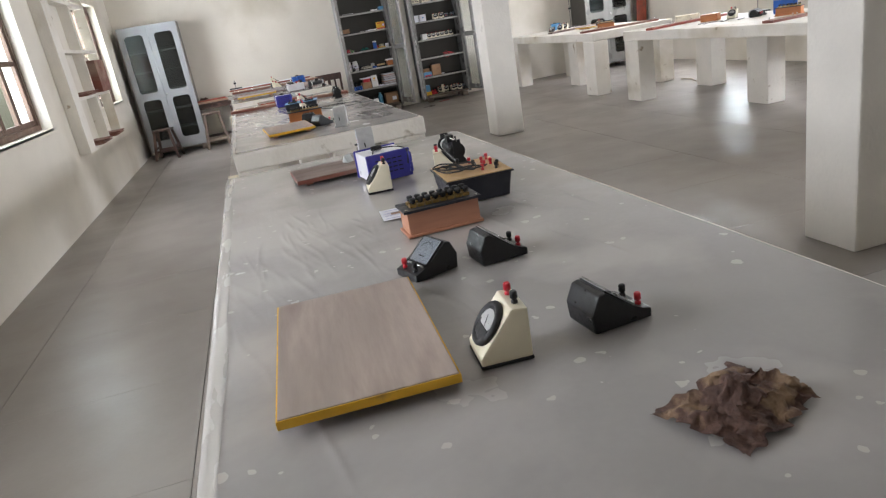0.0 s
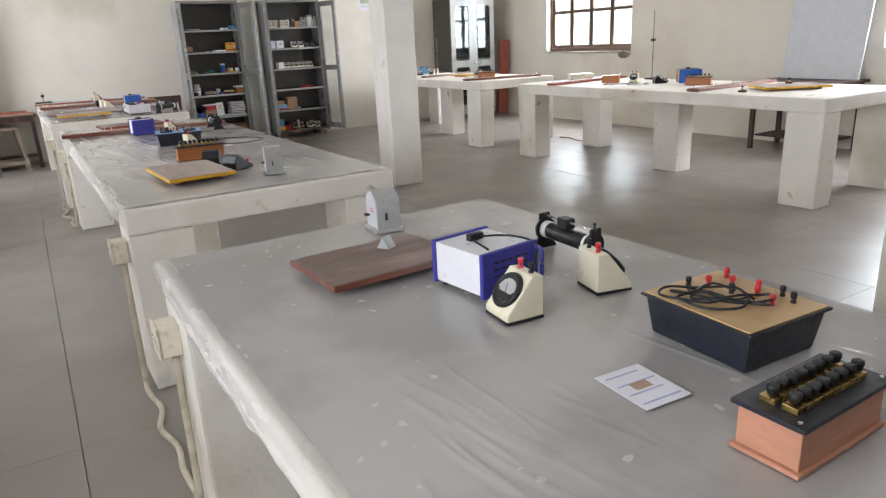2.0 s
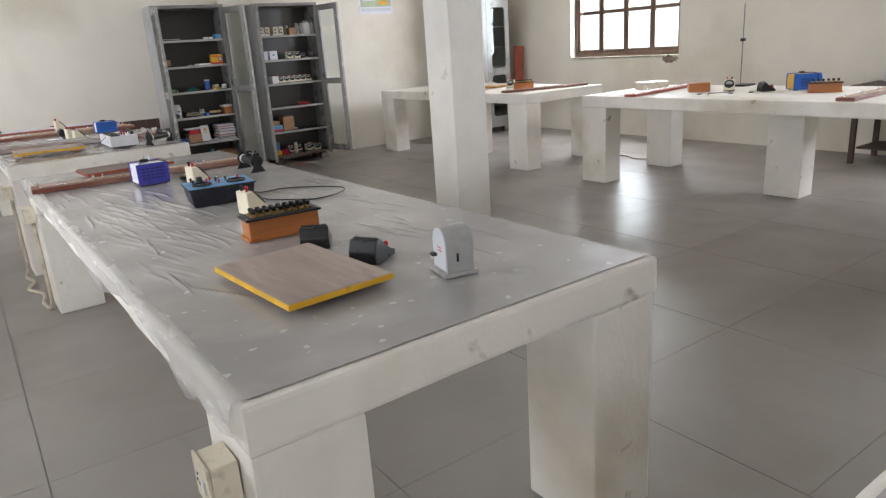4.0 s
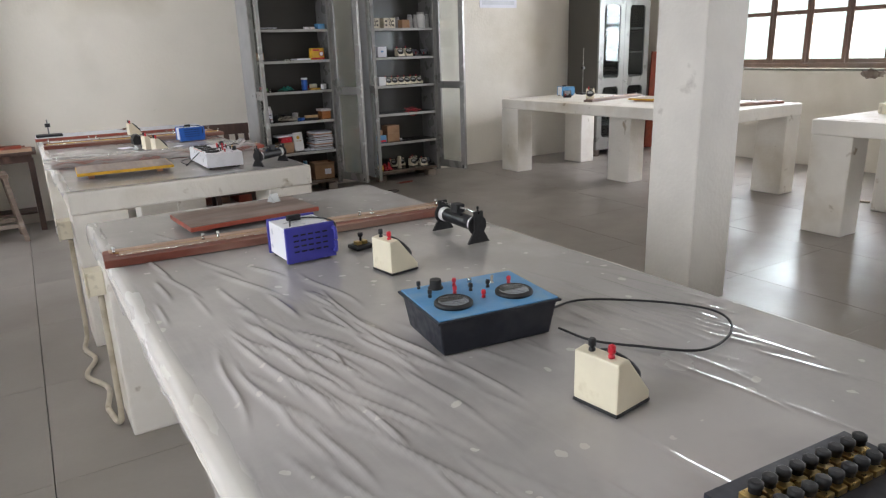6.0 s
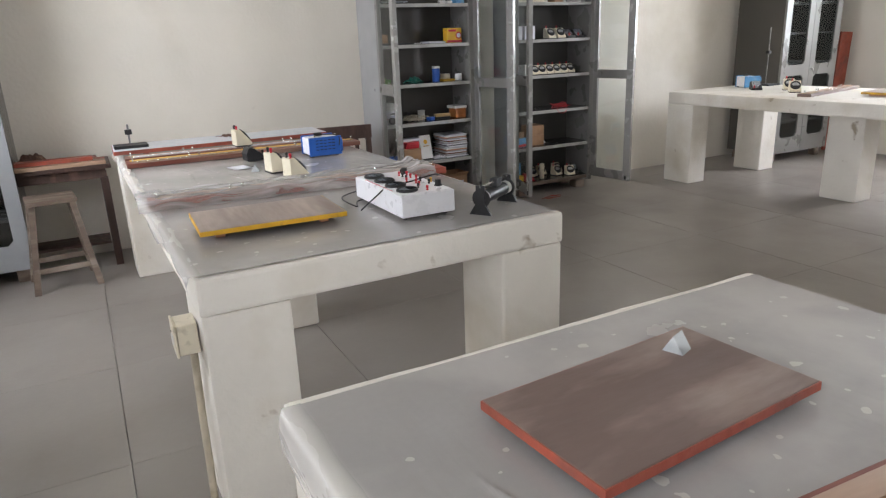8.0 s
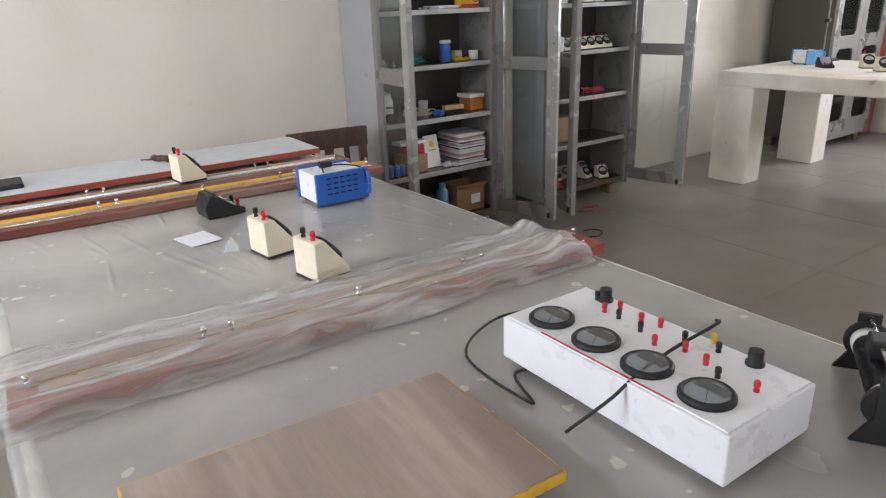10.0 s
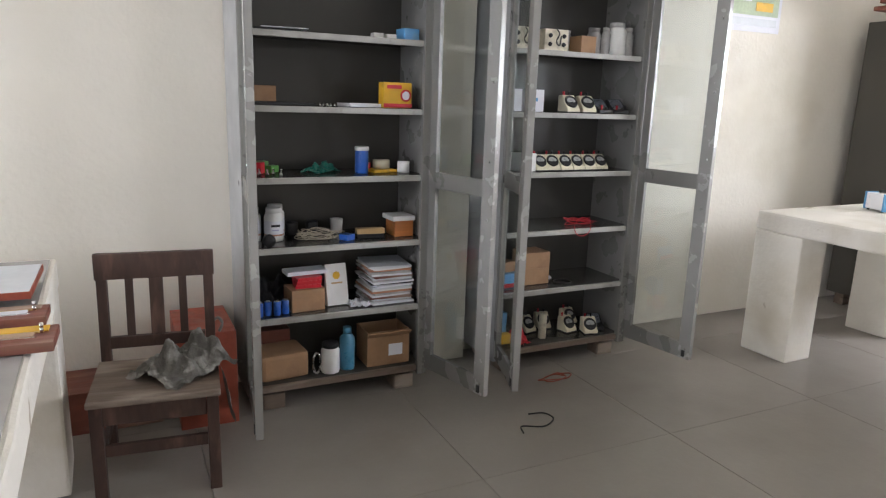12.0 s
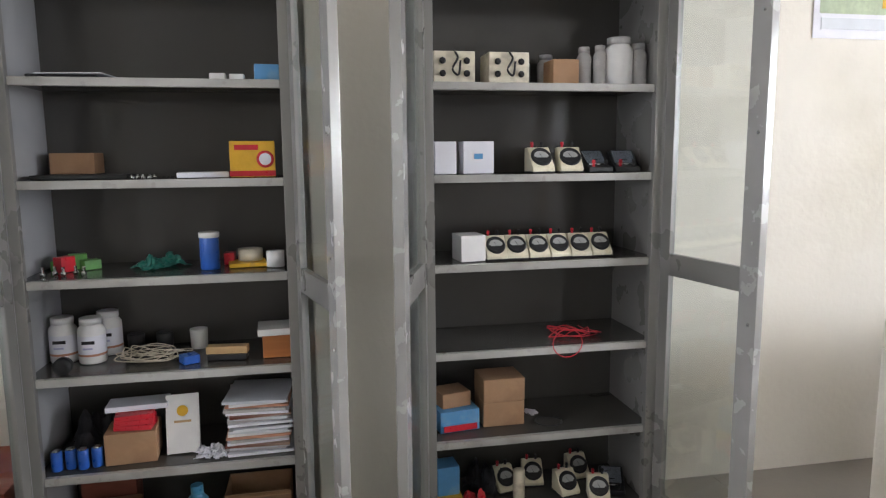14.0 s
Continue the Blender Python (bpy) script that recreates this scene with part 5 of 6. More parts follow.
crate("blackboard_brush", 2.501, 2.649, 13.068, 13.111, A[2] + 0.022, 0.028, "tan", "wooden blackboard duster on a shelf", "duster", -6)
crate("brush_felt", 2.506, 2.644, 13.063, 13.115, A[2], 0.022, "matt_black", "black felt pad under a duster", "pad", -6)
crate("pliers_case", 2.415, 2.472, 13.04, 13.096, A[2], 0.03, "bluepl", "small blue plastic tool grip", "tool", 30)
crate("wooden_block", 2.702, 2.807, 13.059, 13.191, A[2], 0.085, "teak", "orange brown wooden box on a shelf", "box")
crate("lid_box", 2.683, 2.812, 13.049, 13.191, A[2] + 0.085, 0.025, "whiteplastic", "flat white box on a wooden box", "box", 3)
rag("black_bag", 2.08, 13.219, A[1], 0.24, 0.18, 0.16, "darkstuff", 3.0, "black cloth bag slumped on a shelf")
for i in range(4):
    t = thing("battery_cell", pose(1.989 + 0.043 * i, 13.03 + 0.012 * (i % 2), A[1]), "small blue battery cell on a shelf", "battery", "battery cells")
    part("body", turned(bmesh.new(), [(0.017, 0), (0.0185, 0.003), (0.0185, 0.066), (0.016, 0.07)], None, 16), "bluepl", t)
    part("cap", turned(bmesh.new(), [(0.015, 0.07), (0.015, 0.073), (0.006, 0.075)], None, 14), "chrome", t)
crate("carton", 2.142, 2.314, 13.03, 13.172, A[1], 0.115, "carton", "closed brown cardboard carton", "box", 4)
for i in range(3):
    crate("red_packet", 2.175, 2.305, 13.049, 13.134, A[1] + 0.1155 + 0.019 * i, 0.0185, "red", "flat red cardboard packet", "packet", 6 * i - 4)
crate("printed_bag", 2.137, 2.348, 13.087, 13.191, A[1] + 0.175, 0.02, "paper", "white printed bag lying on packets", "bag", 4)
t = thing("powder_pouch", pose(2.4, 13.096, A[1], -9, 0, 4), "white foil pouch with a round orange mark", "pouch")
part("pouch", soften(prism_body(bmesh.new(), [(-0.02, 0), (0.02, 0), (0.012, 0.11), (0.003, 0.215), (-0.003, 0.215), (-0.014, 0.1)], -0.058, 0.058), 0.002), "whiteplastic", t)
part("printed_mark", turned(bmesh.new(), [(0.02, 0), (0.02, 0.0012)], pose(0.0, -0.0105, 0.155, 85), 18), "yellow", t)
part("printed_line", boxed(-0.03, 0.03, -0.0145, -0.0125, 0.112, 0.12, 0), "tan", t)
for i, (px, py) in enumerate(((2.482, 13.049), (2.515, 13.087), (2.53, 13.04), (2.463, 13.087))):
    rag("paper_scrap", px, py, A[1], 0.06, 0.05, 0.03, "paper", 4.0 + i, "crumpled white paper scrap on a shelf")
rnd = random.Random(8)
for i in range(20):
    dx, dw = rnd.uniform(-0.012, 0.012), rnd.uniform(-0.015, 0.012)
    crate("notebook", 2.568 + dx, 2.788 + dw + dx * 0.3, 13.021 + rnd.uniform(-0.012, 0.012), 13.266, A[1] + 0.0102 * i, 0.0098, ("paper", "greyjar", "palegrey", "redwood", "paper", "greyjar", "pinkwood", "whiteplastic", "palegrey", "paper", "darkstuff")[i % 11], "paper-bound notebook in an untidy stack", "notebook", rnd.uniform(-5, 5), 0.001)["group"] = "stacked notebooks"
crate("brown_parcel", 1.979, 2.223, 13.021, 13.229, A[0], 0.135, "carton", "soft brown paper parcel on the bottom shelf", "parcel", 5, 0.02)
crate("dark_box", 1.984, 2.185, 13.247, 13.342, A[0], 0.19, "redwood", "dark reddish box at the back of a shelf", "box")
tagged(part("metal_ring", tube(bmesh.new(), [(2.271 + 0.02 * math.cos(a), 13.03, A[0] + 0.062 + 0.055 * math.sin(a)) for a in (i * 0.4 for i in range(16))], 0.006), "chrome"), "bent metal ring standing on a shelf", "ring")
jar("plastic_can", 2.348, 13.049, A[0], 0.048, 0.16, "whiteplastic", "matt_black", "white plastic can on the bottom shelf", None, 0.8)
jar("water_bottle", 2.443, 13.059, A[0], 0.04, 0.23, "teal", "teal", "blue plastic bottle on the bottom shelf", None, 0.5)
t = thing("open_carton", pose(2.664, 13.115, A[0]), "open brown cardboard carton with white label", "box")
bm = bmesh.new()
for a, b, c, d in ((-0.12, 0.12, -0.09, -0.086), (-0.12, 0.12, 0.086, 0.09), (-0.12, -0.116, -0.086, 0.086), (0.116, 0.12, -0.086, 0.086)):
    slab(bm, a, b, c, d, 0, 0.19)
slab(bm, -0.116, 0.116, -0.086, 0.086, 0, 0.004)
part("box", bm, "carton", t)
part("flap", boxed(-0.118, 0.118, -0.05, -0.046, 0, 0.07, 0, pose(0, -0.045, 0.188, 50)), "carton", t)
patch(t, 0.0, 0.08, 0.05, 0.115, -0.0905, "paper")

# second cabinet
for x0 in (3.347, 3.554):
    ob = crate("signal_unit", x0, x0 + 0.155, 13.04, 13.172, A[5], 0.115, "ivory", "ivory instrument with black knobs on a shelf", "instrument")
    for dx, dz in ((-0.045, 0.035), (-0.045, 0.08), (0.045, 0.035), (0.045, 0.08)):
        part("knob", turned(bmesh.new(), [(0.012, 0), (0.012, 0.004), (0.008, 0.005), (0.007, 0.014)], pose(dx, -0.07, dz, 90), 12), "matt_black", ob)
    part("cord", tube(bmesh.new(), smooth_path([(0.0, -0.06, 0.118), (0.01, -0.078, 0.09), (-0.01, -0.08, 0.05), (0.012, -0.08, 0.03), (0.02, -0.08, 0.08)], 6), 0.004, 7), "matt_black", ob)
crate("carton", 3.807, 3.91, 13.049, 13.162, A[5], 0.095, "carton", "small brown cardboard carton on a shelf", "box")
for px, py, r, h in ((3.75, 13.247, 0.03, 0.13), (3.853, 13.266, 0.035, 0.14), (3.956, 13.115, 0.028, 0.15), (3.987, 13.191, 0.03, 0.16), (4.173, 13.096, 0.034, 0.165), (4.013, 13.096, 0.026, 0.155)):
    jar("reagent_jar", px, py, A[5], r, h, "greyjar", "greyjar", "grey translucent plastic reagent jar", None, 0.7)
jar("reagent_jar", 4.091, 13.096, A[5], 0.055, 0.185, "whiteplastic", "greyjar", "large white plastic reagent jar", None, 0.75)
crate("meter_carton", 3.347, 3.43, 13.04, 13.134, A[4], 0.12, "paper", "white lilac-tinted cardboard carton", "box")
ob = crate("meter_carton", 3.456, 3.574, 13.04, 13.134, A[4], 0.12, "paper", "white cardboard carton with a blue printed mark", "box")
patch(ob, -0.018, 0.015, 0.055, 0.075, -0.0502, "skyblue")
put_small(cm, 3.76, 13.059, A[4], 4, 0.9)
put_small(cm, 3.879, 13.059, A[4], -4, 0.9)
put(bk, 3.987, 13.078, A[4], 3)
put(bk, 4.111, 13.078, A[4], -8)
ob = crate("white_carton", 3.435, 3.533, 13.021, 13.134, A[3], 0.10, "whiteplastic", "small white cardboard carton on a shelf", "box", 6)
for i in range(6):
    put_small(cm, 3.585 + 0.086 * i, 13.068 + 0.004 * (i % 2), A[3], (2, -3, 1, 4, -2, 2)[i], 0.83)
wires("red_lead_coil", 3.92, 13.096, A[2], 0.12, 0.06, 0.045, "red", 26, 6, 0.002, "tangle of red leads on a shelf")
tagged(part("red_lead", tube(bmesh.new(), [(3.848 + 0.06 * math.cos(a), 12.961 + 0.002 * math.sin(a), A[2] - 0.0 + 0.055 * math.sin(a) + 0.012) for a in (i * 0.35 for i in range(19))], 0.002, 6), "red"), "loop of red lead hanging over a shelf", "cable")
crate("carton", 3.543, 3.714, 13.078, 13.229, A[1], 0.10, "carton", "closed brown cardboard carton", "box")
crate("carton", 3.543, 3.714, 13.078, 13.229, A[1] + 0.1005, 0.095, "carton", "brown cardboard carton stacked on another", "box", 1)
ob = crate("service_box", 3.352, 3.517, 13.059, 13.191, A[1], 0.085, "skyblue", "light blue and red printed service carton", "box", 8)
patch(ob, -0.07, 0.07, 0.005, 0.03, -0.0702, "red")
crate("carton_flap", 3.363, 3.487, 13.096, 13.21, A[1] + 0.0855, 0.06, "carton", "torn brown carton on another box", "box", 14)
tagged(part("wire_ring", tube(bmesh.new(), [(3.817 + 0.055 * math.cos(a), 13.078 + 0.05 * math.sin(a), A[1] + 0.004) for a in (i * 0.3 for i in range(22))], 0.003, 6), "matt_black"), "ring of black wire lying on a shelf", "cable")
rag("paper_scrap", 3.776, 13.191, A[1], 0.06, 0.04, 0.02, "paper", 6.0, "crumpled white paper scrap")
for px, py, yw in ((3.672, 13.219, 12), (3.807, 13.247, -8), (3.92, 13.134, 10), (4.034, 13.059, -14), (4.023, 13.266, 5)):
    put_small(cm, px, py, A[0], yw, 0.88)
put(bk, 4.127, 13.134, A[0], -18)
tagged(part("paper_roll", turned(bmesh.new(), [(0.012, 0), (0.024, 0.001), (0.024, 0.15), (0.012, 0.151)], pose(3.693, 13.078, A[0]), 18), "ivory"), "upright pale paper roll on a shelf", "roll")
rag("red_cloth", 3.507, 13.078, A[0], 0.14, 0.10, 0.09, "red", 5.0, "crumpled red cloth on the bottom shelf")
crate("printed_carton", 3.352, 3.445, 13.096, 13.191, A[0] + 0.06, 0.12, "skyblue", "light blue printed carton on a yellow box", "box", 5)
crate("yellow_box", 3.347, 3.456, 13.059, 13.191, A[0], 0.06, "yellow", "small yellow cardboard box", "box")
rag("dark_cloth", 3.59, 13.247, A[0], 0.16, 0.12, 0.15, "darkstuff", 7.0, "dark cloth bundle at the back of a shelf")


# ---- chair, stools, table, desk ----
def wooden_chair(x, y, yaw):
    t = thing("wooden_chair", pose(x, y, 0, 0, 0, yaw), "worn dark wooden chair with a slatted back", "chair")
    part("seat", soften(boxed(-0.235, 0.235, -0.22, 0.20, 0.40, 0.425), 0.006), "greywood", t)
    for sx in (-1, 1):
        part("front_leg", boxed(sx * 0.205 - 0.022, sx * 0.205 + 0.022, -0.205, -0.161, 0, 0.399, 0.003), "oldwood", t)
        bm = boxed(sx * 0.21 - 0.02, sx * 0.21 + 0.02, 0.202, 0.244, 0, 0.87, 0.003)
        for v in bm.verts:
            if v.co.z > 0.5:
                v.co.y += 0.05 * (v.co.z - 0.45) / 0.42
        part("back_leg", bm, "oldwood", t)
        part("side_rail", boxed(sx * 0.205 - 0.012, sx * 0.205 + 0.012, -0.16, 0.201, 0.335, 0.399, 0.002), "oldwood", t)
        part("side_stretcher", boxed(sx * 0.205 - 0.011, sx * 0.205 + 0.011, -0.16, 0.201, 0.14, 0.175, 0.002), "oldwood", t)
    part("front_rail", boxed(-0.182, 0.182, -0.198, -0.172, 0.32, 0.399, 0.002), "oldwood", t)
    part("front_stretcher", boxed(-0.182, 0.182, -0.192, -0.172, 0.19, 0.235, 0.002), "oldwood", t)
    part("top_rail", soften(boxed(-0.235, 0.235, 0.238, 0.268, 0.765, 0.875, 0, pose(0, 0.0, 0)), 0.004), "oldwood", t)
    part("lower_rail", boxed(-0.189, 0.189, 0.216, 0.24, 0.47, 0.52, 0.002, pose(0, 0, 0)), "oldwood", t)
    for cx, w in ((-0.105, 0.032), (0.0, 0.055), (0.105, 0.032)):
        bm = boxed(cx - w / 2, cx + w / 2, 0.222, 0.236, 0.521, 0.764, 0.002)
        for v in bm.verts:
            if v.co.z > 0.6:
                v.co.y += 0.022
        part("slat", bm, "oldwood", t)
    return t


wooden_chair(1.50, 12.60, -6)
rag("grey_cloth", 1.60, 12.60, 0.426, 0.33, 0.27, 0.17, "greyrag", 2.0, "crumpled dirty grey cloth on a chair seat")
bm = bmesh.new()
cols = []
for i in range(9):
    u = i / 8
    cols.append([bm.verts.new((1.668 + 0.03 * v + 0.012 * noise.noise(Vector((u * 4, v * 3, 1))) + 0.07, 12.40 + 0.16 * u + 0.01 * noise.noise(Vector((u * 3, v * 5, 4))), 0.45 - v * (0.20 + 0.08 * noise.noise(Vector((u * 3, 0, 2)))))) for v in (k / 9 for k in range(10))])
for a, b in zip(cols, cols[1:]):
    for k in range(9):
        bm.faces.new((a[k], a[k + 1], b[k + 1], b[k])).smooth = True
ob = part("cloth_tail", bm, "greyrag", next(o for o in scene.objects if o.name.startswith("grey_cloth")))
ob.matrix_parent_inverse = ob.parent.matrix_world.inverted()
crate("red_wooden_box", 1.60, 1.86, 12.92, 13.34, 0, 0.46, "redpaint", "red painted wooden box beside a cabinet", "box")
crate("dark_crate", 1.10, 1.53, 13.05, 13.35, 0, 0.20, "redwood", "low dark red wooden crate behind a chair", "box")
tagged(part("trunk_hook", tube(bmesh.new(), smooth_path([(1.74, 12.93, 0.462), (1.75, 12.93, 0.50), (1.78, 12.93, 0.53), (1.80, 12.93, 0.50), (1.785, 12.93, 0.463)], 5), 0.007), "steel"), "bent steel hook on a red box", "hook")


def stool(x, y, yaw, wood, label, h=0.56):
    t = thing("wooden_stool", pose(x, y, 0, 0, 0, yaw), label, "stool", "wooden stools")
    part("seat", soften(boxed(-0.15, 0.15, -0.14, 0.14, h - 0.03, h), 0.004), wood, t)
    for sx in (-1, 1):
        for sy in (-1, 1):
            bm = boxed(-0.02, 0.02, -0.02, 0.02, 0, h - 0.031, 0.002)
            for v in bm.verts:
                k = 1 - v.co.z / h
                v.co.x += sx * (0.115 + 0.075 * k)
                v.co.y += sy * (0.105 + 0.075 * k)
            part("leg", bm, wood, t)
    for s in (-1, 1):
        part("stretcher", boxed(-0.15, 0.15, s * 0.155 - 0.01, s * 0.155 + 0.01, 0.13, 0.165, 0.002), wood, t)
        part("stretcher", boxed(s * 0.165 - 0.01, s * 0.165 + 0.01, -0.144, 0.144, 0.18, 0.215, 0.002), wood, t)
    return t


stool(-0.63, 12.72, 6, "greywood", "worn grey-brown wooden stool beside a bench", 0.61)
stool(-1.46, 12.55, -8, "oldwood", "dark wooden stool before a steel cabinet", 0.5)


def table(x0, x1, y0, y1, h, wood, label):
    t = thing("wooden_table", pose(x0, y0, 0), label, "table")
    w, d = x1 - x0, y1 - y0
    part("tabletop", boxed(0, w, 0, d, h - 0.03, h, 0.003), wood, t)
    for lx in (0.03, w - 0.08):
        for ly in (0.03, d - 0.08):
            part("leg", boxed(lx, lx + 0.05, ly, ly + 0.05, 0, h - 0.1, 0.002), wood, t)
    part("apron", boxed(0.04, w - 0.04, 0.035, 0.055, h - 0.099, h - 0.031), wood, t)
    part("apron", boxed(0.04, w - 0.04, d - 0.055, d - 0.035, h - 0.099, h - 0.031), wood, t)
    part("shelf", boxed(0.085, w - 0.085, 0.085, d - 0.085, 0.16, 0.18), wood, t)
    return t


table(-0.92, -0.22, 12.92, 13.35, 0.76, "oldwood", "dark wooden side table stacked with boards")
for k, (py, pz, m_, ln) in enumerate(((12.94, 0.761, "strip", 0.62), (13.05, 0.761, "redpaint", 0.66), (13.19, 0.761, "redwood", 0.6), (12.99, 0.789, "redpaint", 0.58))):
    ob = part("board", boxed(-ln / 2, ln / 2, -0.05, 0.05, 0, 0.027, 0.002), m_)
    ob.matrix_world = pose(-0.56 - 0.02 * k, py + 0.03, pz, 0, 0, (3, -2, 1, 2)[k])
    tagged(ob, "long narrow wooden board lying on a table", "board", "boards on the table")
rag("brown_rag", -0.72, 13.16, 0.789, 0.2, 0.15, 0.07, "rag", 3.0, "crumpled brown rag lying on boards")
rag("brown_rag", 0.55, 12.36, TOP + 0.0545, 0.22, 0.10, 0.025, "rag", 6.0, "flat brown rag on a long board")
table(7.42, 8.10, 5.85, 6.95, 0.84, "oldwood", "dark wooden desk against the wall")

# ---- wall pieces ----
t = thing("whiteboard", pose(7.915, 6.36, 0.843, 0, 8, 0), "plain bluish white board leaning on the wall", "whiteboard")
part("panel", boxed(-0.008, 0.008, -0.46, 0.46, 0.0, 1.35, 0.002), "palegrey", t)
for a, b, c, d in ((-0.475, 0.475, 1.35, 1.37), (-0.475, -0.46, 0.0, 1.35), (0.46, 0.475, 0.0, 1.35)):
    part("frame", boxed(-0.012, 0.010, a, b, c, d, 0.001), "palegrey", t)
M["postergreen"] = material("faded_green_print", (0.45, 0.52, 0.36), 0.7, vary=0.2, scale=6)
t = thing("poster", pose(5.48, FAR_Y - 0.004, 2.29), "colourful printed wall poster with a white border", "poster")
part("sheet", boxed(-0.31, 0.31, -0.003, 0, -0.21, 0.21), "paper", t)
for k, (a, b, c, d, m_) in enumerate(((-0.28, 0.28, -0.10, 0.18, "postergreen"), (-0.24, 0.0, -0.01, 0.12, "paper"), (0.04, 0.26, 0.02, 0.10, "pinkwood"), (-0.22, -0.04, 0.02, 0.06, "greyjar"), (0.05, 0.22, -0.07, -0.01, "yellow"), (-0.27, 0.27, -0.17, -0.12, "palegrey"))):
    part("printed_area", boxed(a, b, -0.004 - 0.0006 * k, -0.0032, c, d), m_, t)
t = thing("switchboard", pose(RIGHT_X, 12.55, 2.36), "white electrical switchboard on the wall", "switchboard")
part("box", soften(boxed(-0.05, 0, -0.24, 0.24, -0.11, 0.11), 0.004), "ivory", t)
for i in range(5):
    part("switch", boxed(-0.058, -0.05, -0.19 + 0.08 * i, -0.15 + 0.08 * i, -0.03, 0.03, 0.002), "matt_black" if i % 2 else "whiteplastic", t)

bm = bmesh.new()
ring = [(0.004, 0.14 * math.cos(a) * (1 + 0.35 * noise.noise(Vector((math.cos(a) * 2, math.sin(a) * 2, 1)))), 0.05 * math.sin(a) * (1 + 0.8 * noise.noise(Vector((math.cos(a) * 3, math.sin(a) * 3, 5))))) for a in (i * math.pi / 14 for i in range(28))]
front, rear = [bm.verts.new((RIGHT_X - 0.004, 9.74 + q[1], 1.13 + q[2])) for q in ring], [bm.verts.new((RIGHT_X - 0.0005, 9.74 + q[1], 1.13 + q[2])) for q in ring]
bm.faces.new(front)
bm.faces.new(rear[::-1])
for i in range(28):
    bm.faces.new((front[i], front[(i + 1) % 28], rear[(i + 1) % 28], rear[i]))
tagged(part("wall_damage", bm, "greywood"), "patch of broken brown plaster under a window", "damage", "", "structure")

# ---- on the far benches ----
RT = 0.92
metre_bridge(5.79, 8.074, RT, 7, 1.38, 0.13, "red wooden metre bridge on a white bench", wood="redpaint")
metre_bridge(5.83, 6.02, RT, 2, 1.30, 0.14, "brown wooden metre bridge on a white bench")
metre_bridge(5.747, 9.842, RT, -12, 1.2, 0.13, "brown wooden metre bridge on a white bench")
metre_bridge(5.848, 11.531, RT, 12, 1.1, 0.12, "brown wooden metre bridge beside meters", wood="brownboard")
drawing_board(5.833, 5.434, RT, -32, 0.60, 0.42, "ply", "yellow", "plywood drawing board with yellow edges on a bench")
drawing_board(5.886, 10.980, RT, 10, 0.42, 0.36, "ply", "yellow", "small yellow-edged board on a bench")
plug_key(5.368, 5.593, RT, 20)
plug_key(5.964, 5.514, RT + 0.037, 30)
resistance_box(5.879, 6.486, RT, -58, "teak", "orange wooden resistance box on a white bench", 6)
resistance_box(5.760, 10.264, RT, -35, "teak", "orange wooden resistance box beside a metre bridge", 8)
crate("wooden_case", 5.667, 5.867, 7.577, 7.757, RT, 0.085, "teak", "plain orange wooden case on a bench", "box", -50)
power_supply(6.088, 6.784, RT, -40, "azure", "yellow", 0.24, 0.18, 0.15, label="yellow and blue power supply on a bench")
power_supply(5.927, 12.495, RT, -20, "skyblue", "white", 0.17, 0.18, 0.12, label="white power supply with light blue ends", slots=False)
crate("grey_instrument", 5.754, 6.054, 8.232, 8.452, RT, 0.085, "ivory", "low ivory instrument box on a bench", "instrument", -30, 0.008)
put(cm, 5.873, 7.399, RT, -60)
put(bk, 5.887, 7.032, RT, 60)
put(bk, 5.729, 12.238, RT, -40)
put(cm, 5.870, 11.971, RT, -45)
put(cm, 5.679, 11.770, RT, -45)
put(cm, 5.806, 10.567, RT, -60)
put(bk, 5.999, 7.102, RT, 20)
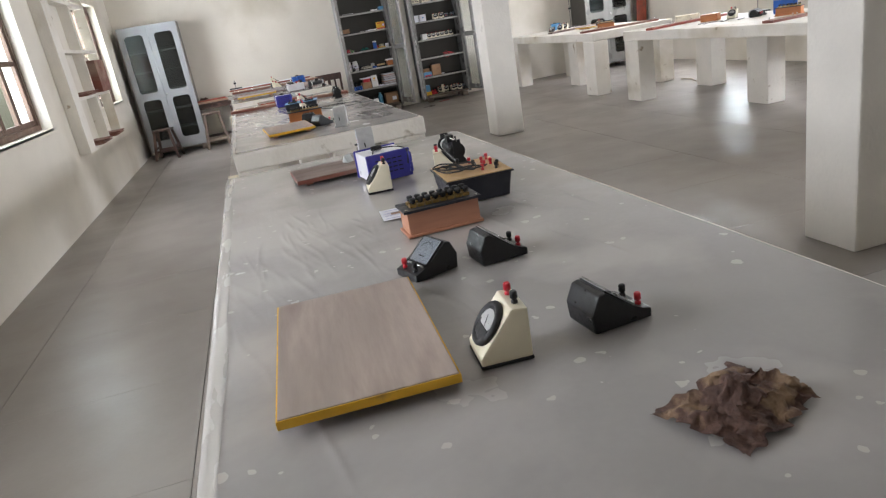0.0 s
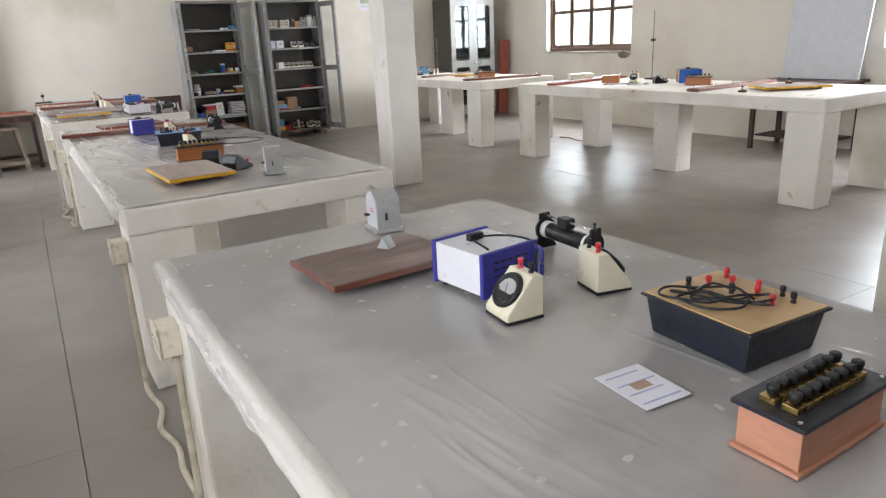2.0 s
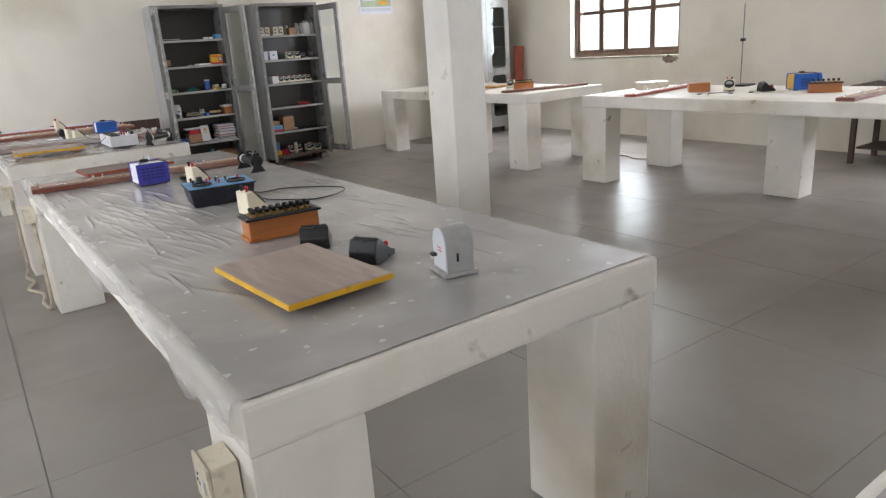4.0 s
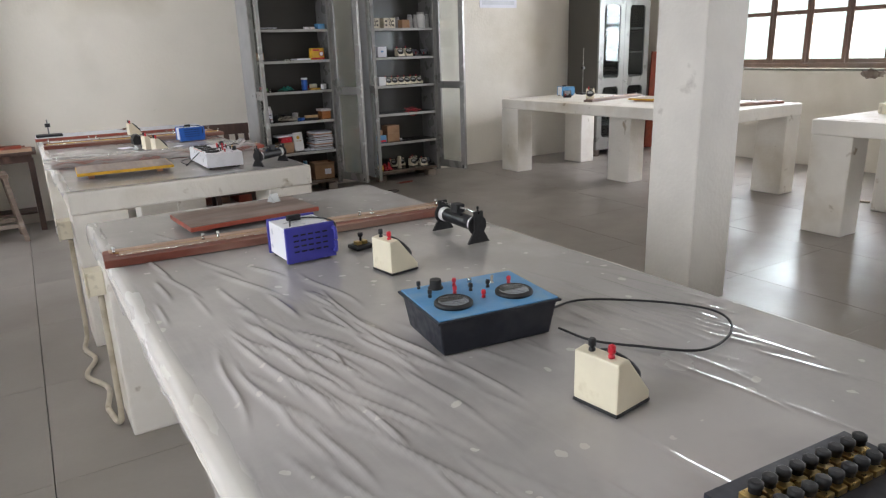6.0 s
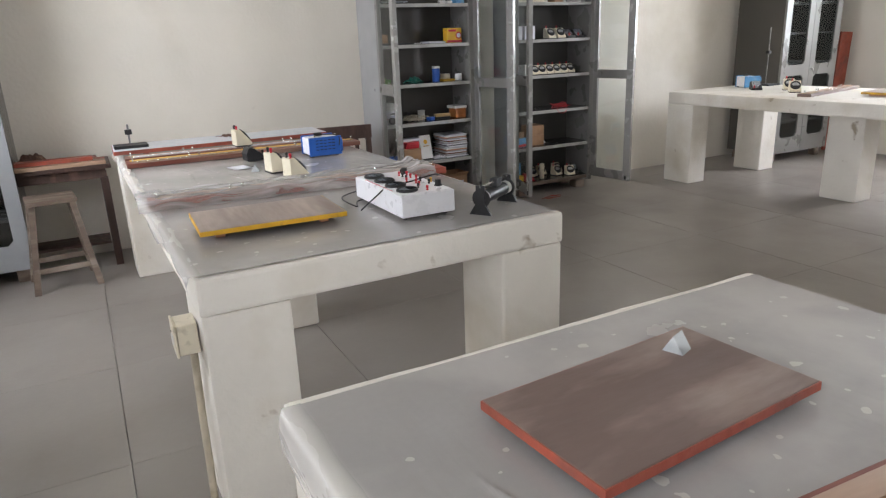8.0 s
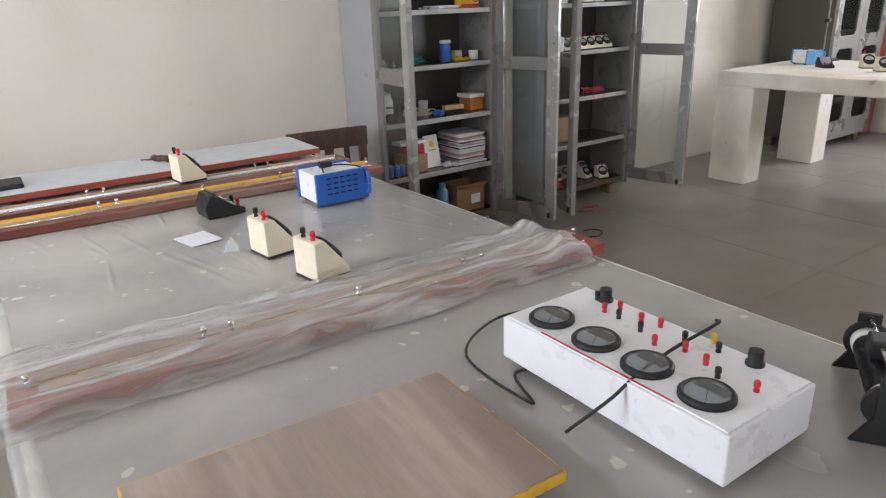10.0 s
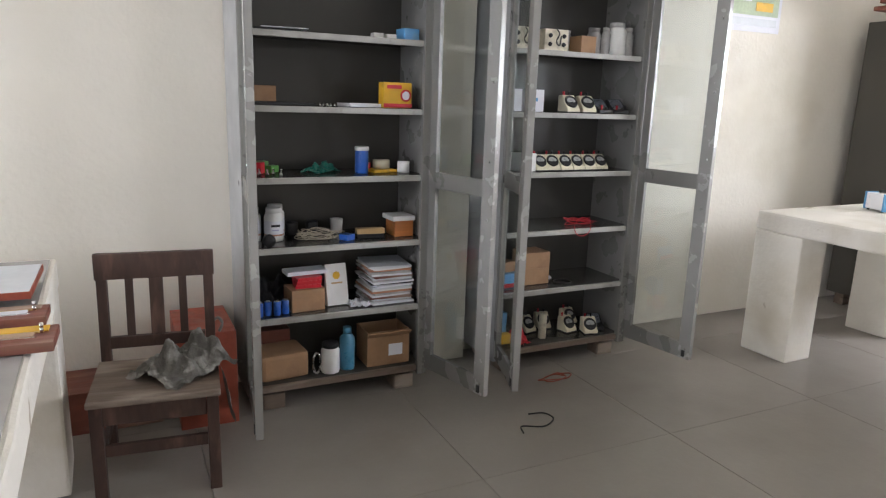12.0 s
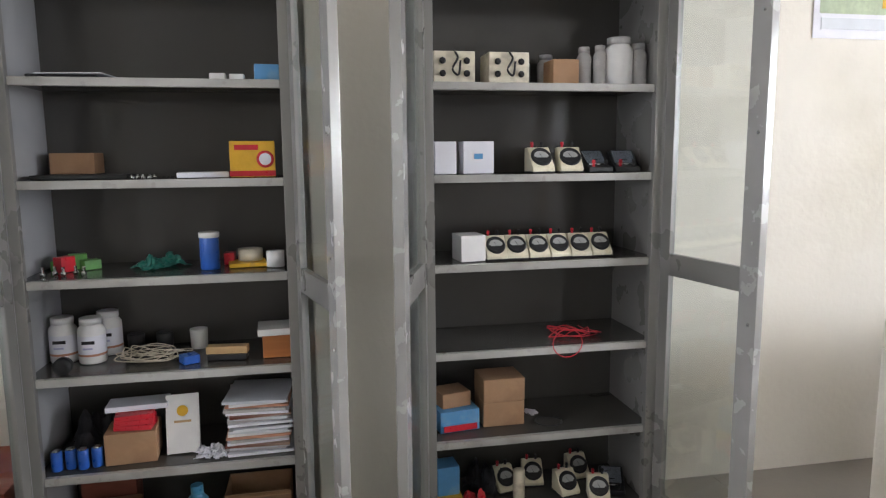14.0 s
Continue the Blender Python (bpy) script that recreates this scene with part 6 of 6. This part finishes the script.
for px, py in ((5.506, 7.479), (5.631, 7.231), (5.760, 7.102)):
    crate("metal_scale", px - 0.07, px + 0.07, py - 0.02, py + 0.02, RT, 0.008, "steel", "flat metal scale lying on a bench", "scale", 30)
lead([(5.416, 7.330, RT + 0.003), (5.557, 7.399, RT + 0.003), (5.705, 7.280, RT + 0.003), (5.798, 7.360, RT + 0.003)], 0.003)


def retort_stand(x, y, z, h, label="thin iron retort stand on a bench"):
    t = thing("retort_stand", pose(x, y, z), label, "stand", "retort stands")
    part("base", soften(boxed(-0.10, 0.10, -0.07, 0.07, 0, 0.018), 0.004), "matt_black", t)
    part("rod", tube(bmesh.new(), [(0, 0.04, 0.018), (0, 0.04, h)], 0.006), "steel", t)
    part("clamp", soften(boxed(-0.02, 0.02, 0.02, 0.06, h * 0.55, h * 0.55 + 0.03), 0.003), "matt_black", t)
    return t


retort_stand(6.400, 7.558, RT, 0.82)
retort_stand(6.267, 12.495, RT, 0.6)
retort_stand(-0.10, 12.30, TOP + 0.0545, 0.14, "short iron stand on a long board")

# ---- on the floor ----
tagged(part("cable", tube(bmesh.new(), smooth_path([(3.07, 12.29, 0.004), (3.10, 12.35, 0.004), (3.20, 12.31, 0.004), (3.29, 12.36, 0.004), (3.28, 12.43, 0.004), (3.20, 12.45, 0.004)]), 0.004, 7), "matt_black"), "short black cable lying on the floor", "cable")
wires("red_cable", 3.60, 12.78, 0.0, 0.14, 0.05, 0.006, "redpaint", 14, 4, 0.0035, "dull red cable coiled on the floor")


# ---- masters no longer needed ----
discard(cm)
discard(bk)


# ---- the floor's cast slabs ----
for i in range(-5, 7):
    x0, x1 = max(LEFT_X, 2.70 + 1.035 * i), min(RIGHT_X, 2.70 + 1.035 * (i + 1))
    for j in range(-17, 3):
        y0, y1 = max(NEAR_Y, 12.02 + 0.95 * j), min(FAR_Y, 12.02 + 0.95 * (j + 1))
        if x1 - x0 < 0.02 or y1 - y0 < 0.02:
            continue
        ob = new("floor_slab", mesh_of("floor_slab", boxed(x0 + 0.0018, x1 - 0.0018, y0 + 0.0009, y1 - 0.0009, -0.03, 0), "floor"))
        ob.parent = FLOOR
